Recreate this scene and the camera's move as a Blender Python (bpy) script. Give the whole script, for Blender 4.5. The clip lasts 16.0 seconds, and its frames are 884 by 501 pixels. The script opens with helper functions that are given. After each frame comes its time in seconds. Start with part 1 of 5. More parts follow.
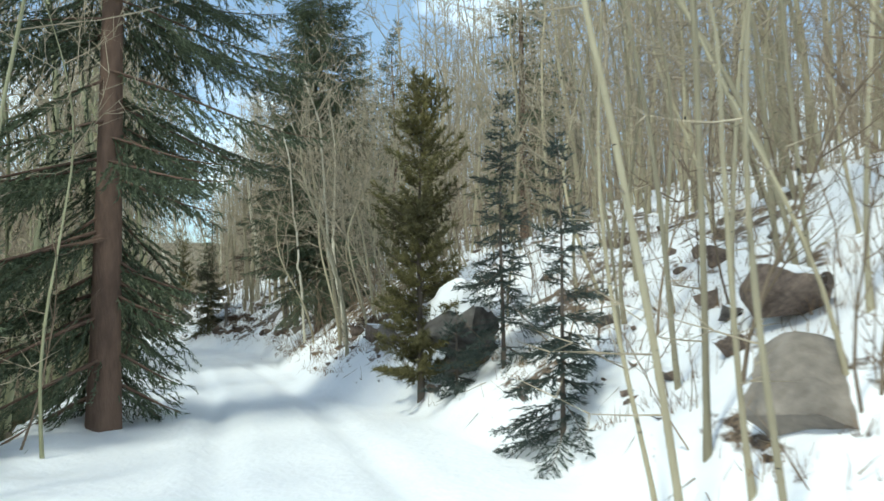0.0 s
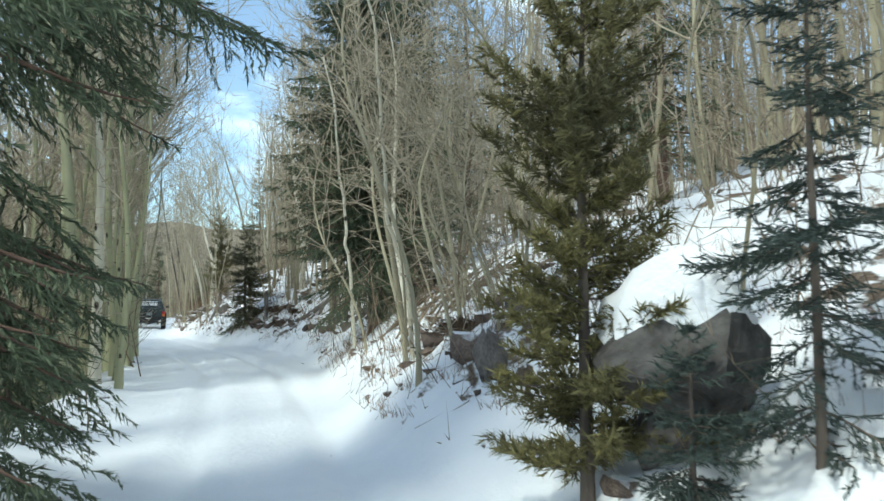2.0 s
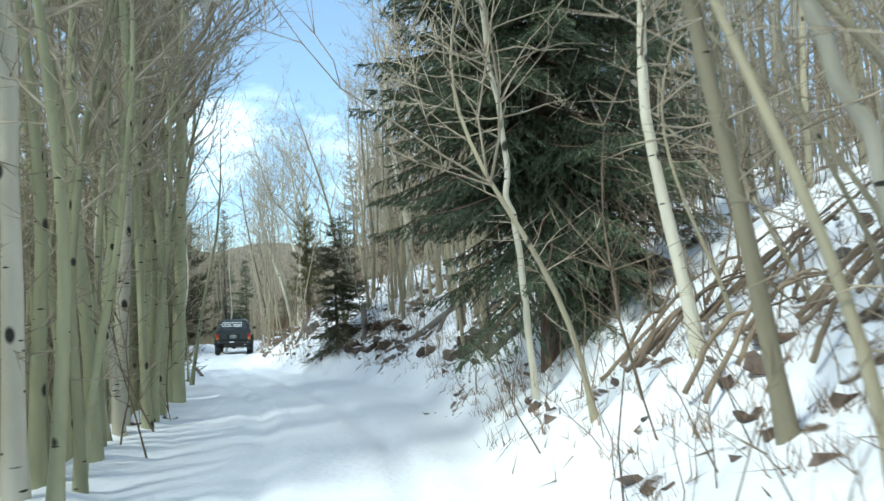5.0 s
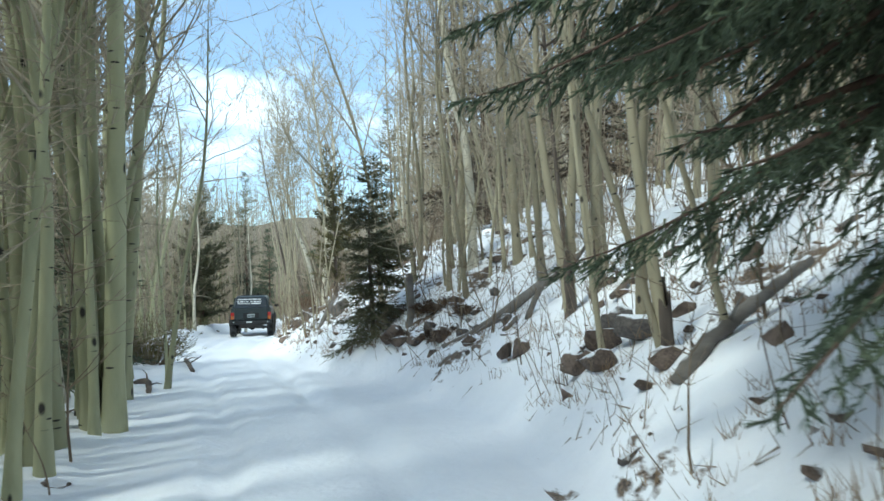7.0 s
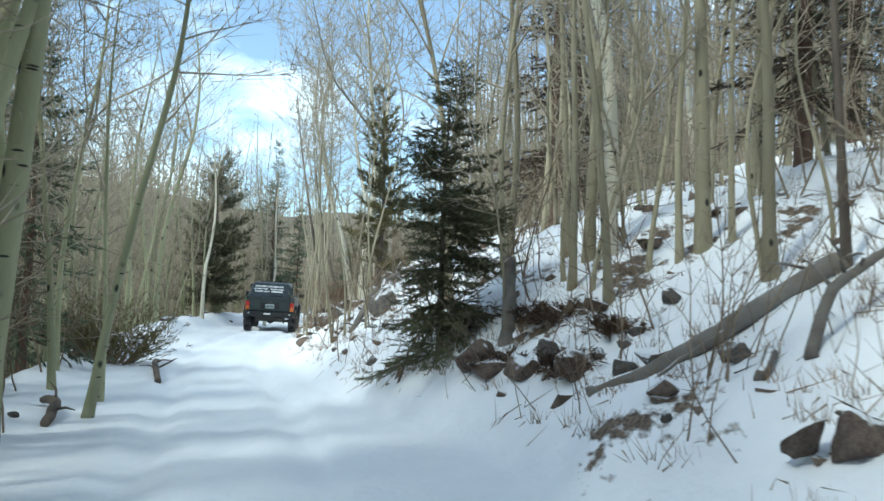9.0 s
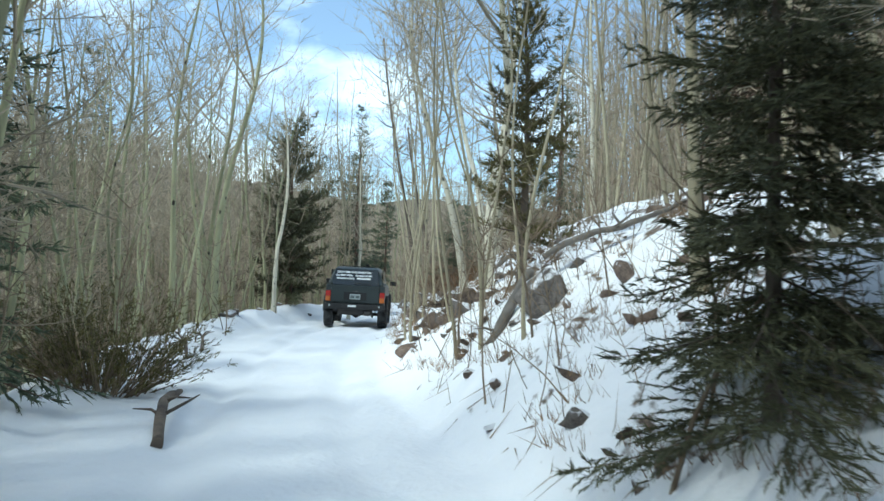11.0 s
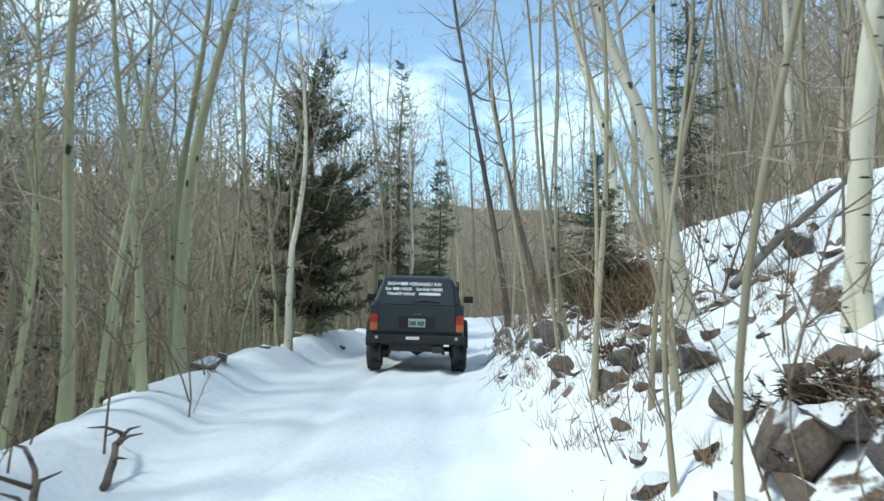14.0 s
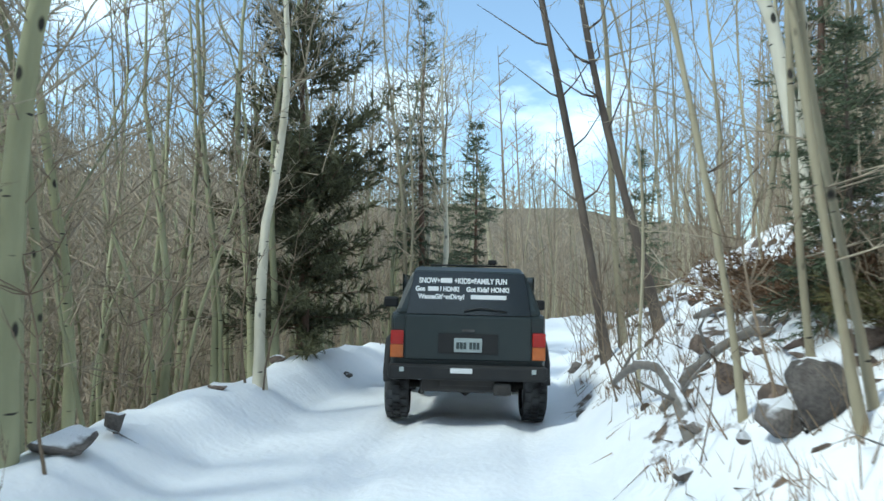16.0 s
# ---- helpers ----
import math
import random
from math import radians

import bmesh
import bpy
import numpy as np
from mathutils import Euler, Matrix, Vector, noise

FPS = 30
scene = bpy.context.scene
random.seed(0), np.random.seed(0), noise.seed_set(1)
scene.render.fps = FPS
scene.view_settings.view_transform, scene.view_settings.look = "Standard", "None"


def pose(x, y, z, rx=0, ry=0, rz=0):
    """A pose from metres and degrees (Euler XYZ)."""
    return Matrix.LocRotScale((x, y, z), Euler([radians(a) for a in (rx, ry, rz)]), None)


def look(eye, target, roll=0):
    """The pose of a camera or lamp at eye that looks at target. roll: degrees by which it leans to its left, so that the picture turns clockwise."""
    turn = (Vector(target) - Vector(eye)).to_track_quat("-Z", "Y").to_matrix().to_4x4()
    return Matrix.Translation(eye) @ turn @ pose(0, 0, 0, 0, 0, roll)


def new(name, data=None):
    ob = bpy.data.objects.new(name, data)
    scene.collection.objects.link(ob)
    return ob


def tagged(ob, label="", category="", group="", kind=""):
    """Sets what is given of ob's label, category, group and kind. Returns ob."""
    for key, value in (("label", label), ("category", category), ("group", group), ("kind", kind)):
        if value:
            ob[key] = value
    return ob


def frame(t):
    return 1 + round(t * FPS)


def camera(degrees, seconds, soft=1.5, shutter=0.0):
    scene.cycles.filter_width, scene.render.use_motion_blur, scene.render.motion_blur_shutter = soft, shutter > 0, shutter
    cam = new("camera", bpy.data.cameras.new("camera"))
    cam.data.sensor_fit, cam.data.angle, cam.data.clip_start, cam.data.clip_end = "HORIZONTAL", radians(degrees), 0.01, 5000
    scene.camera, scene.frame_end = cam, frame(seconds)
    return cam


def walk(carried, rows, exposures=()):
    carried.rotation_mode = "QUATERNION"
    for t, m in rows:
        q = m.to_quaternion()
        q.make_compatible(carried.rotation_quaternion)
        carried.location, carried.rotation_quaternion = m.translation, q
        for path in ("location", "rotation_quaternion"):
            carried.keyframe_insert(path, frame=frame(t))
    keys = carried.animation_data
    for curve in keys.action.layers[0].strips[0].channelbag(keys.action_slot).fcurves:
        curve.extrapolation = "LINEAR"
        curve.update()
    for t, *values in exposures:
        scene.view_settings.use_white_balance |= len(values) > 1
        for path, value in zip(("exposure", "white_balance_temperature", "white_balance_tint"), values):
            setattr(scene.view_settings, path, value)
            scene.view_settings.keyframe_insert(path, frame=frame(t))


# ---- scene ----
cam = camera(57.70, 16.0, soft=1.5, shutter=0.25)
PATH = [
    (0.0, look((0.000, -0.000, 1.496), (3.131, 9.465, 2.280), -0.60)),
    (0.5, look((0.365, 1.719, 1.566), (3.181, 11.278, 2.395), -0.94)),
    (1.0, look((0.719, 3.356, 1.606), (3.437, 12.948, 2.385), -0.89)),
    (1.5, look((0.934, 4.884, 1.636), (3.639, 14.503, 2.027), -0.36)),
    (2.0, look((1.073, 6.151, 1.662), (3.539, 15.821, 2.293), -0.32)),
    (2.5, look((1.173, 7.431, 1.565), (3.393, 17.153, 2.313), 1.23)),
    (3.0, look((1.222, 8.781, 1.655), (2.908, 18.609, 2.399), 2.34)),
    (3.5, look((1.241, 10.166, 1.572), (3.010, 19.991, 2.152), 1.24)),
    (4.0, look((1.324, 11.534, 1.606), (2.974, 21.369, 2.351), -0.86)),
    (4.2, look((1.354, 12.096, 1.603), (2.731, 21.966, 2.425), -2.23)),
    (6.3, look((1.439, 18.893, 1.686), (2.706, 28.800, 2.184), -2.74)),
    (6.5, look((1.431, 19.577, 1.689), (2.616, 29.497, 2.122), -2.51)),
    (7.0, look((1.407, 21.349, 1.667), (2.279, 31.296, 2.199), -2.24)),
    (7.5, look((1.361, 23.119, 1.642), (2.119, 33.087, 1.899), -1.74)),
    (8.0, look((1.285, 24.846, 1.585), (1.869, 34.816, 2.093), -1.66)),
    (8.5, look((1.111, 26.459, 1.581), (1.605, 36.421, 2.300), 0.53)),
    (9.0, look((0.896, 28.050, 1.530), (1.330, 38.023, 2.134), 2.39)),
    (9.5, look((0.687, 29.654, 1.528), (0.893, 39.641, 1.990), 2.20)),
    (10.0, look((0.440, 31.211, 1.422), (0.112, 41.193, 1.931), 1.94)),
    (10.2, look((0.329, 31.875, 1.441), (-0.138, 41.858, 1.791), 2.28)),
    (12.3, look((-1.175, 37.954, 1.573), (-2.039, 47.903, 2.100), 0.19)),
    (12.5, look((-1.335, 38.621, 1.594), (-2.222, 48.566, 2.138), -0.61)),
    (13.0, look((-1.757, 40.277, 1.567), (-2.868, 50.184, 2.359), -0.28)),
    (13.5, look((-2.146, 41.769, 1.570), (-3.368, 51.669, 2.273), 0.41)),
    (14.0, look((-2.448, 43.221, 1.617), (-3.251, 53.177, 2.111), 0.44)),
    (14.5, look((-2.715, 44.679, 1.624), (-3.277, 54.656, 1.995), -0.10)),
    (15.0, look((-2.987, 46.150, 1.582), (-3.691, 56.116, 2.019), -0.02)),
    (15.5, look((-3.292, 47.648, 1.605), (-4.189, 57.598, 2.057), 0.38)),
    (16.0, look((-3.574, 49.161, 1.617), (-4.511, 59.105, 2.117), 0.23)),
]
walk(cam, PATH, [(0, .0, 6400, -6), (2, .1, 6150, -6), (3.5, .15, 5850, -6), (6.5, .32, 6000, -6), (7.5, .15, 5880, -6), (10, .2, 5880, -6), (12, -.08, 5820, -6), (16, .03, 5850, -6)])

# ---- sky, sun ----
SUN_EL, SUN_AZ = 53.0, 236.0   # degrees; azimuth from +y towards +x
world = bpy.data.worlds.new("sky")
scene.world = world
world.use_nodes = True
wn, wl = world.node_tree.nodes, world.node_tree.links
wn.clear()
w_out, w_bg = wn.new("ShaderNodeOutputWorld"), wn.new("ShaderNodeBackground")
w_sky = wn.new("ShaderNodeTexSky")
w_sky.sky_type, w_sky.sun_disc = "NISHITA", False
w_sky.sun_elevation, w_sky.sun_rotation = radians(SUN_EL), radians(SUN_AZ)
w_sky.altitude, w_sky.air_density, w_sky.dust_density, w_sky.ozone_density = 600, 1.0, 1.2, 1.5
w_co, w_map, w_no, w_ramp, w_mix = (wn.new("ShaderNodeTexCoord"), wn.new("ShaderNodeMapping"), wn.new("ShaderNodeTexNoise"),
                                    wn.new("ShaderNodeValToRGB"), wn.new("ShaderNodeMix"))
w_map.inputs["Scale"].default_value = (2.2, 2.2, 5.0)
w_no.inputs["Scale"].default_value, w_no.inputs["Detail"].default_value, w_no.inputs["Roughness"].default_value = 1.3, 6, .55
w_ramp.color_ramp.elements[0].position, w_ramp.color_ramp.elements[1].position = .50, .74
w_ramp.color_ramp.elements[0].color = (.05, .05, .05, 1)
w_mix.data_type = "RGBA"
w_mix.inputs["B"].default_value = (10.6, 11.0, 11.5, 1)
wl.new(w_co.outputs["Generated"], w_map.inputs["Vector"])
wl.new(w_map.outputs["Vector"], w_no.inputs["Vector"])
wl.new(w_no.outputs["Fac"], w_ramp.inputs["Fac"])
wl.new(w_ramp.outputs["Color"], w_mix.inputs["Factor"])
wl.new(w_sky.outputs["Color"], w_mix.inputs["A"])
wl.new(w_mix.outputs["Result"], w_bg.inputs["Color"])
wl.new(w_bg.outputs["Background"], w_out.inputs["Surface"])
w_bg.inputs["Strength"].default_value = 0.205
sun = new("sun", bpy.data.lights.new("sun", "SUN"))
sun.data.energy, sun.data.angle, sun.data.color = 2.75, radians(8), (1.0, .95, .87)
sun_from = Vector((math.sin(radians(SUN_AZ)) * math.cos(radians(SUN_EL)), math.cos(radians(SUN_AZ)) * math.cos(radians(SUN_EL)),
                   math.sin(radians(SUN_EL))))
sun.matrix_world = look(sun_from * 50, (0, 0, 0))
# ---- materials ----
def material(name, base, rough=.8, metal=0.0, dark=None, scale=8.0, stretch=(1, 1, 1), bump=.0, bump_scale=30.0, vary=0.0, fine=.35, spec=.3):
    """Two-scale mottling between base and dark, fine relief, and a shift from piece to piece."""
    m = bpy.data.materials.new(name)
    m.use_nodes = True
    n, l = m.node_tree.nodes, m.node_tree.links
    p = n["Principled BSDF"]
    p.inputs["Roughness"].default_value, p.inputs["Metallic"].default_value = rough, metal
    p.inputs["Specular IOR Level"].default_value = spec
    dark = dark or tuple(c * .6 for c in base)
    co, mp = n.new("ShaderNodeTexCoord"), n.new("ShaderNodeMapping")
    mp.inputs["Scale"].default_value = stretch
    l.new(co.outputs["Object"], mp.inputs["Vector"])
    big, small = n.new("ShaderNodeTexNoise"), n.new("ShaderNodeTexNoise")
    for t, s in ((big, scale * .18), (small, scale)):
        t.inputs["Scale"].default_value, t.inputs["Detail"].default_value = s, 4
        l.new(mp.outputs["Vector"], t.inputs["Vector"])
    both = n.new("ShaderNodeMix")
    both.inputs["Factor"].default_value = fine
    l.new(big.outputs["Fac"], both.inputs["A"])
    l.new(small.outputs["Fac"], both.inputs["B"])
    ramp = n.new("ShaderNodeValToRGB")
    ramp.color_ramp.elements[0].position, ramp.color_ramp.elements[1].position = .36, .64
    ramp.color_ramp.elements[0].color, ramp.color_ramp.elements[1].color = (*dark, 1), (*base, 1)
    l.new(both.outputs["Result"], ramp.inputs["Fac"])
    col = ramp.outputs["Color"]
    if vary:
        geo, hsv, rng = n.new("ShaderNodeNewGeometry"), n.new("ShaderNodeHueSaturation"), n.new("ShaderNodeMapRange")
        oi, add, fr = n.new("ShaderNodeObjectInfo"), n.new("ShaderNodeMath"), n.new("ShaderNodeMath")
        fr.operation = "FRACT"
        l.new(geo.outputs["Random Per Island"], add.inputs[0])
        l.new(oi.outputs["Random"], add.inputs[1])
        l.new(add.outputs[0], fr.inputs[0])
        rng.inputs["To Min"].default_value, rng.inputs["To Max"].default_value = 1 - vary, 1 + vary
        l.new(fr.outputs[0], rng.inputs["Value"])
        l.new(rng.outputs["Result"], hsv.inputs["Value"])
        l.new(col, hsv.inputs["Color"])
        col = hsv.outputs["Color"]
    l.new(col, p.inputs["Base Color"])
    if bump:
        bn, bs = n.new("ShaderNodeBump"), n.new("ShaderNodeTexNoise")
        bs.inputs["Scale"].default_value, bs.inputs["Detail"].default_value = bump_scale, 5
        bn.inputs["Strength"].default_value, bn.inputs["Distance"].default_value = bump, .02
        l.new(mp.outputs["Vector"], bs.inputs["Vector"])
        l.new(bs.outputs["Fac"], bn.inputs["Height"])
        l.new(bn.outputs["Normal"], p.inputs["Normal"])
    return m


def bark_aspen(name, pale, olive, eyes=1.0):
    """Smooth pale bark with dark eyes and thin cross scars."""
    m = material(name, pale, .75, dark=olive, scale=5, stretch=(1, 1, .35), bump=.25, bump_scale=40, vary=.26, fine=.3)
    n, l = m.node_tree.nodes, m.node_tree.links
    p = n["Principled BSDF"]
    src = p.inputs["Base Color"].links[0].from_socket
    co = n.new("ShaderNodeTexCoord")
    oi, off = n.new("ShaderNodeObjectInfo"), n.new("ShaderNodeVectorMath")
    off.operation = "ADD"
    l.new(co.outputs["Object"], off.inputs[0])
    l.new(oi.outputs["Location"], off.inputs[1])
    for size, stretch, lo, hi in ((4.2, (1, 1, .55), .07, .12), (8.0, (.35, .35, 1.6), .07, .11)):
        mp, vo, rp, mx = n.new("ShaderNodeMapping"), n.new("ShaderNodeTexVoronoi"), n.new("ShaderNodeMapRange"), n.new("ShaderNodeMix")
        mp.inputs["Scale"].default_value = stretch
        vo.inputs["Scale"].default_value = size
        rp.inputs["From Min"].default_value, rp.inputs["From Max"].default_value = lo * eyes, hi * eyes
        mx.data_type = "RGBA"
        mx.inputs["A"].default_value = (.035, .032, .026, 1)
        l.new(off.outputs[0], mp.inputs["Vector"])
        l.new(mp.outputs["Vector"], vo.inputs["Vector"])
        l.new(vo.outputs["Distance"], rp.inputs["Value"])
        l.new(rp.outputs["Result"], mx.inputs["Factor"])
        l.new(src, mx.inputs["B"])
        src = mx.outputs["Result"]
    l.new(src, p.inputs["Base Color"])
    return m


M_SNOW = material("snow", (.90, .91, .93), .55, dark=(.84, .855, .885), scale=3, bump=.8, bump_scale=11, spec=.25)
M_BARK = bark_aspen("aspen_bark", (.43, .385, .265), (.26, .225, .15))
# left of the track: bark with the windshield's greenish reflection put into its colour
M_BARK_TINT = bark_aspen("aspen_bark_reflection_tint", (.44, .43, .27), (.27, .27, .16), 1.25)
M_BARK_W = bark_aspen("aspen_bark_white", (.68, .64, .53), (.46, .42, .31), 1.5)
M_BARK_D = material("dead_bark", (.20, .16, .125), .9, dark=(.06, .05, .045), scale=9, stretch=(1, 1, .25), bump=.8, bump_scale=25)
M_TWIG = material("twig_bark", (.47, .405, .30), .85, dark=(.27, .225, .16), scale=6, vary=.25)
M_TWIG_G = material("far_twig_bark", (.40, .33, .245), .9, dark=(.235, .19, .138), scale=2, vary=.25)
M_STEM = material("sapling_bark", (.30, .235, .16), .85, dark=(.15, .11, .08), scale=6, vary=.3)
M_CBARK = material("conifer_bark", (.20, .13, .095), .95, dark=(.10, .065, .05), scale=14, stretch=(1, 1, .3), bump=.9, bump_scale=30)
M_SPRUCE = material("spruce_needles", (.145, .172, .10), .65, dark=(.066, .088, .055), scale=3, vary=.45)
M_BLUE = material("blue_spruce_needles", (.085, .108, .09), .7, dark=(.038, .054, .048), scale=3, vary=.45)
M_PINE = material("pine_needles", (.205, .178, .066), .65, dark=(.07, .066, .03), scale=3, vary=.4)
M_PINE_D = material("dark_pine_needles", (.155, .152, .08), .7, dark=(.07, .074, .044), scale=3, vary=.45)
M_RUSTY = material("browning_needles", (.13, .098, .065), .75, dark=(.055, .048, .036), scale=3, vary=.45)
M_JUNI = material("juniper_needles", (.23, .125, .068), .8, dark=(.09, .06, .035), scale=5, vary=.5)
M_ROCK = material("granite", (.225, .172, .14), .9, dark=(.085, .064, .052), scale=9, bump=1.0, bump_scale=16, vary=.25, fine=.5)
M_ROCK_G = material("grey_granite", (.215, .19, .172), .9, dark=(.085, .076, .07), scale=9, bump=1.0, bump_scale=16, vary=.2, fine=.5)
M_ROCK_P = material("pale_granite", (.31, .272, .232), .9, dark=(.16, .138, .117), scale=5, bump=1.0, bump_scale=11, vary=.1, fine=.45)
M_ROCK_D = material("dark_granite", (.135, .127, .12), .9, dark=(.05, .045, .042), scale=5, bump=1.0, bump_scale=12, vary=.1, fine=.6)
M_LOG = material("weathered_wood", (.25, .23, .205), .9, dark=(.125, .11, .095), scale=8, stretch=(.3, 1, 1), bump=.6, bump_scale=30)
M_GRASS = material("dead_grass", (.30, .20, .11), .9, dark=(.14, .09, .055), scale=4, vary=.35)
M_GRASS_D = material("withered_shrub", (.15, .098, .065), .9, dark=(.06, .042, .032), scale=4, vary=.4)
M_LITTER = material("leaf_litter", (.22, .18, .12), .95, dark=(.12, .098, .064), scale=1.5, bump=.8, bump_scale=6)


def patchy_snow():
    """Snow of the bank, worn through to brown litter in ragged patches along the slope."""
    m = material("patchy_snow", (.90, .91, .93), .6, dark=(.83, .845, .875), scale=3, bump=.9, bump_scale=9, spec=.2)
    n, l = m.node_tree.nodes, m.node_tree.links
    p = n["Principled BSDF"]
    src = p.inputs["Base Color"].links[0].from_socket
    co, mp = n.new("ShaderNodeTexCoord"), n.new("ShaderNodeMapping")
    mp.inputs["Scale"].default_value = (1, .6, 1)
    l.new(co.outputs["Object"], mp.inputs["Vector"])
    total = None
    for scale, weight in ((.55, .45), (2.3, .38), (11.0, .17)):
        no, mul = n.new("ShaderNodeTexNoise"), n.new("ShaderNodeMath")
        no.inputs["Scale"].default_value, no.inputs["Detail"].default_value = scale, 5
        mul.operation = "MULTIPLY_ADD"
        mul.inputs[1].default_value, mul.inputs[2].default_value = weight, 0
        l.new(mp.outputs["Vector"], no.inputs["Vector"])
        l.new(no.outputs["Fac"], mul.inputs[0])
        if total:
            l.new(total, mul.inputs[2])
        total = mul.outputs[0]
    rng, mix, tone, ramp = n.new("ShaderNodeMapRange"), n.new("ShaderNodeMix"), n.new("ShaderNodeTexNoise"), n.new("ShaderNodeValToRGB")
    rng.inputs["From Min"].default_value, rng.inputs["From Max"].default_value = .553, .585
    l.new(total, rng.inputs["Value"])
    tone.inputs["Scale"].default_value, tone.inputs["Detail"].default_value = 26, 4
    ramp.color_ramp.elements[0].position, ramp.color_ramp.elements[1].position = .35, .65
    ramp.color_ramp.elements[0].color, ramp.color_ramp.elements[1].color = (.06, .045, .035, 1), (.21, .155, .11, 1)
    l.new(co.outputs["Object"], tone.inputs["Vector"])
    l.new(tone.outputs["Fac"], ramp.inputs["Fac"])
    mix.data_type = "RGBA"
    l.new(rng.outputs["Result"], mix.inputs["Factor"])
    l.new(src, mix.inputs["A"])
    l.new(ramp.outputs["Color"], mix.inputs["B"])
    l.new(mix.outputs["Result"], p.inputs["Base Color"])
    return m


M_PATCHY = patchy_snow()


def dust_with_snow(m, lo=.62, hi=.86):
    """Snow lies where a rock's face looks up."""
    n, l = m.node_tree.nodes, m.node_tree.links
    p = n["Principled BSDF"]
    src = p.inputs["Base Color"].links[0].from_socket
    geo, sep, no, add, rng, mix = (n.new("ShaderNodeNewGeometry"), n.new("ShaderNodeSeparateXYZ"), n.new("ShaderNodeTexNoise"), n.new("ShaderNodeMath"),
                                   n.new("ShaderNodeMapRange"), n.new("ShaderNodeMix"))
    no.inputs["Scale"].default_value, no.inputs["Detail"].default_value = 5, 5
    l.new(geo.outputs["Position"], no.inputs["Vector"])
    l.new(geo.outputs["Normal"], sep.inputs["Vector"])
    add.operation = "MULTIPLY_ADD"
    add.inputs[1].default_value = .7
    l.new(no.outputs["Fac"], add.inputs[0])
    l.new(sep.outputs["Z"], add.inputs[2])
    rng.inputs["From Min"].default_value, rng.inputs["From Max"].default_value = lo + .38, hi + .32
    l.new(add.outputs[0], rng.inputs["Value"])
    mix.data_type = "RGBA"
    mix.inputs["B"].default_value = (.88, .89, .92, 1)
    l.new(rng.outputs["Result"], mix.inputs["Factor"])
    l.new(src, mix.inputs["A"])
    l.new(mix.outputs["Result"], p.inputs["Base Color"])


dust_with_snow(M_ROCK, .6, .78)
dust_with_snow(M_ROCK_G, .6, .78)
dust_with_snow(M_LOG, .8, .97)
# ---- the lie of the land ----
# the road's middle and its foot of the bank, by distance along the valley
ROAD_Y = [-60, -12, 0, 3.4, 6.2, 8.8, 12, 19, 25, 28, 31, 35, 38.6, 42, 46, 49, 56, 64, 74, 90, 140, 400]
ROAD_X = [-14, -2.6, 0, .72, 1.07, 1.22, 1.35, 1.43, 1.27, .9, .45, -.5, -1.3, -2.2, -3.0, -3.6, -4.2, -4.1, -2.6, 1.5, 22, 160]
BANK_Y = [-60, 0, 3.5, 6.5, 8.8, 11.5, 14, 15, 21, 26, 31, 36, 40, 46, 54, 60, 90, 400]
BANK_L = [1.8, 1.9, 2.3, 2.25, 2.05, 1.85, 1.2, 1.05, 1.3, 1.9, 2.45, 2.45, 1.6, 1.5, 1.35, 1.2, 2.3, 2.5]


def along(y, ys, vs):
    for i in range(len(ys) - 1):
        if y < ys[i + 1]:
            break
    k = min(1.0, max(0.0, (y - ys[i]) / (ys[i + 1] - ys[i])))
    k = k * k * (3 - 2 * k) * .5 + k * .5
    return vs[i] + (vs[i + 1] - vs[i]) * k


def lateral(x, y):
    return x - along(y, ROAD_Y, ROAD_X)


def swell(x, y, s):
    """Soft unevenness between -1 and 1."""
    return (math.sin(x * 1.7 / s + 1.3 * math.sin(y * .9 / s)) + math.sin(y * 1.3 / s + 2.1 + 1.1 * math.sin(x * 1.1 / s + .7))
            + math.sin((x + y) * .8 / s + 4.2)) / 3


def ease(a, b, v):
    k = min(1.0, max(0.0, (v - a) / (b - a)))
    return k * k * (3 - 2 * k)


def land(x, y):
    """Height of the snow."""
    d = lateral(x, y)
    z = .05 + .009 * swell(x, y, .9) + .018 * swell(x, y, 3)
    z -= .075 * (math.exp(-((d + .78) / .17) ** 2) + math.exp(-((d - .74) / .17) ** 2))
    z += .03 * (math.exp(-((d + 1.12) / .12) ** 2) + math.exp(-((d - 1.08) / .12) ** 2) + math.exp(-((d + .44) / .12) ** 2) + math.exp(-((d - .4) / .12) ** 2))
    r = d - along(y, BANK_Y, BANK_L)
    if r > 0:
        u = (.56 + .1 * (1 - ease(6, 11, y))) * min(r, 4.0) + .34 * max(0, min(r, 12) - 4.0) + .16 * max(0, min(r, 60) - 12) + .05 * max(0, r - 60)
        z += u + .42 * (1 - math.exp(-r * 1.8)) + min(1, r) * (.12 * swell(x, y, .55) + .16 * swell(x, y, 1.6))
    s = -d - 2.0
    if s > 0:
        berm = along(y, [0, 20, 40, 50, 56, 62, 70], [.05, .1, .1, .25, .4, .5, .3])
        z += berm * ease(0, .7, s) - .62 * max(0, min(s, 9) - 1.0) + .03 * max(0, s - 9)
        z += min(1, s) * (.04 * swell(x, y, 1.1) + .03 * swell(x, y, .35))
        # the far side of the valley
        rise = 26 * (1 - math.exp(-max(0, s - 25) / 45))
        z += rise * ease(40, 120, y + .25 * s)
    # far ridges all round
    h = math.hypot(x, y - 40)
    z += ease(120, 420, h) * 14 * (.75 + .6 * swell(x, y, 38) + .3 * swell(x + 40, y, 13))
    return z


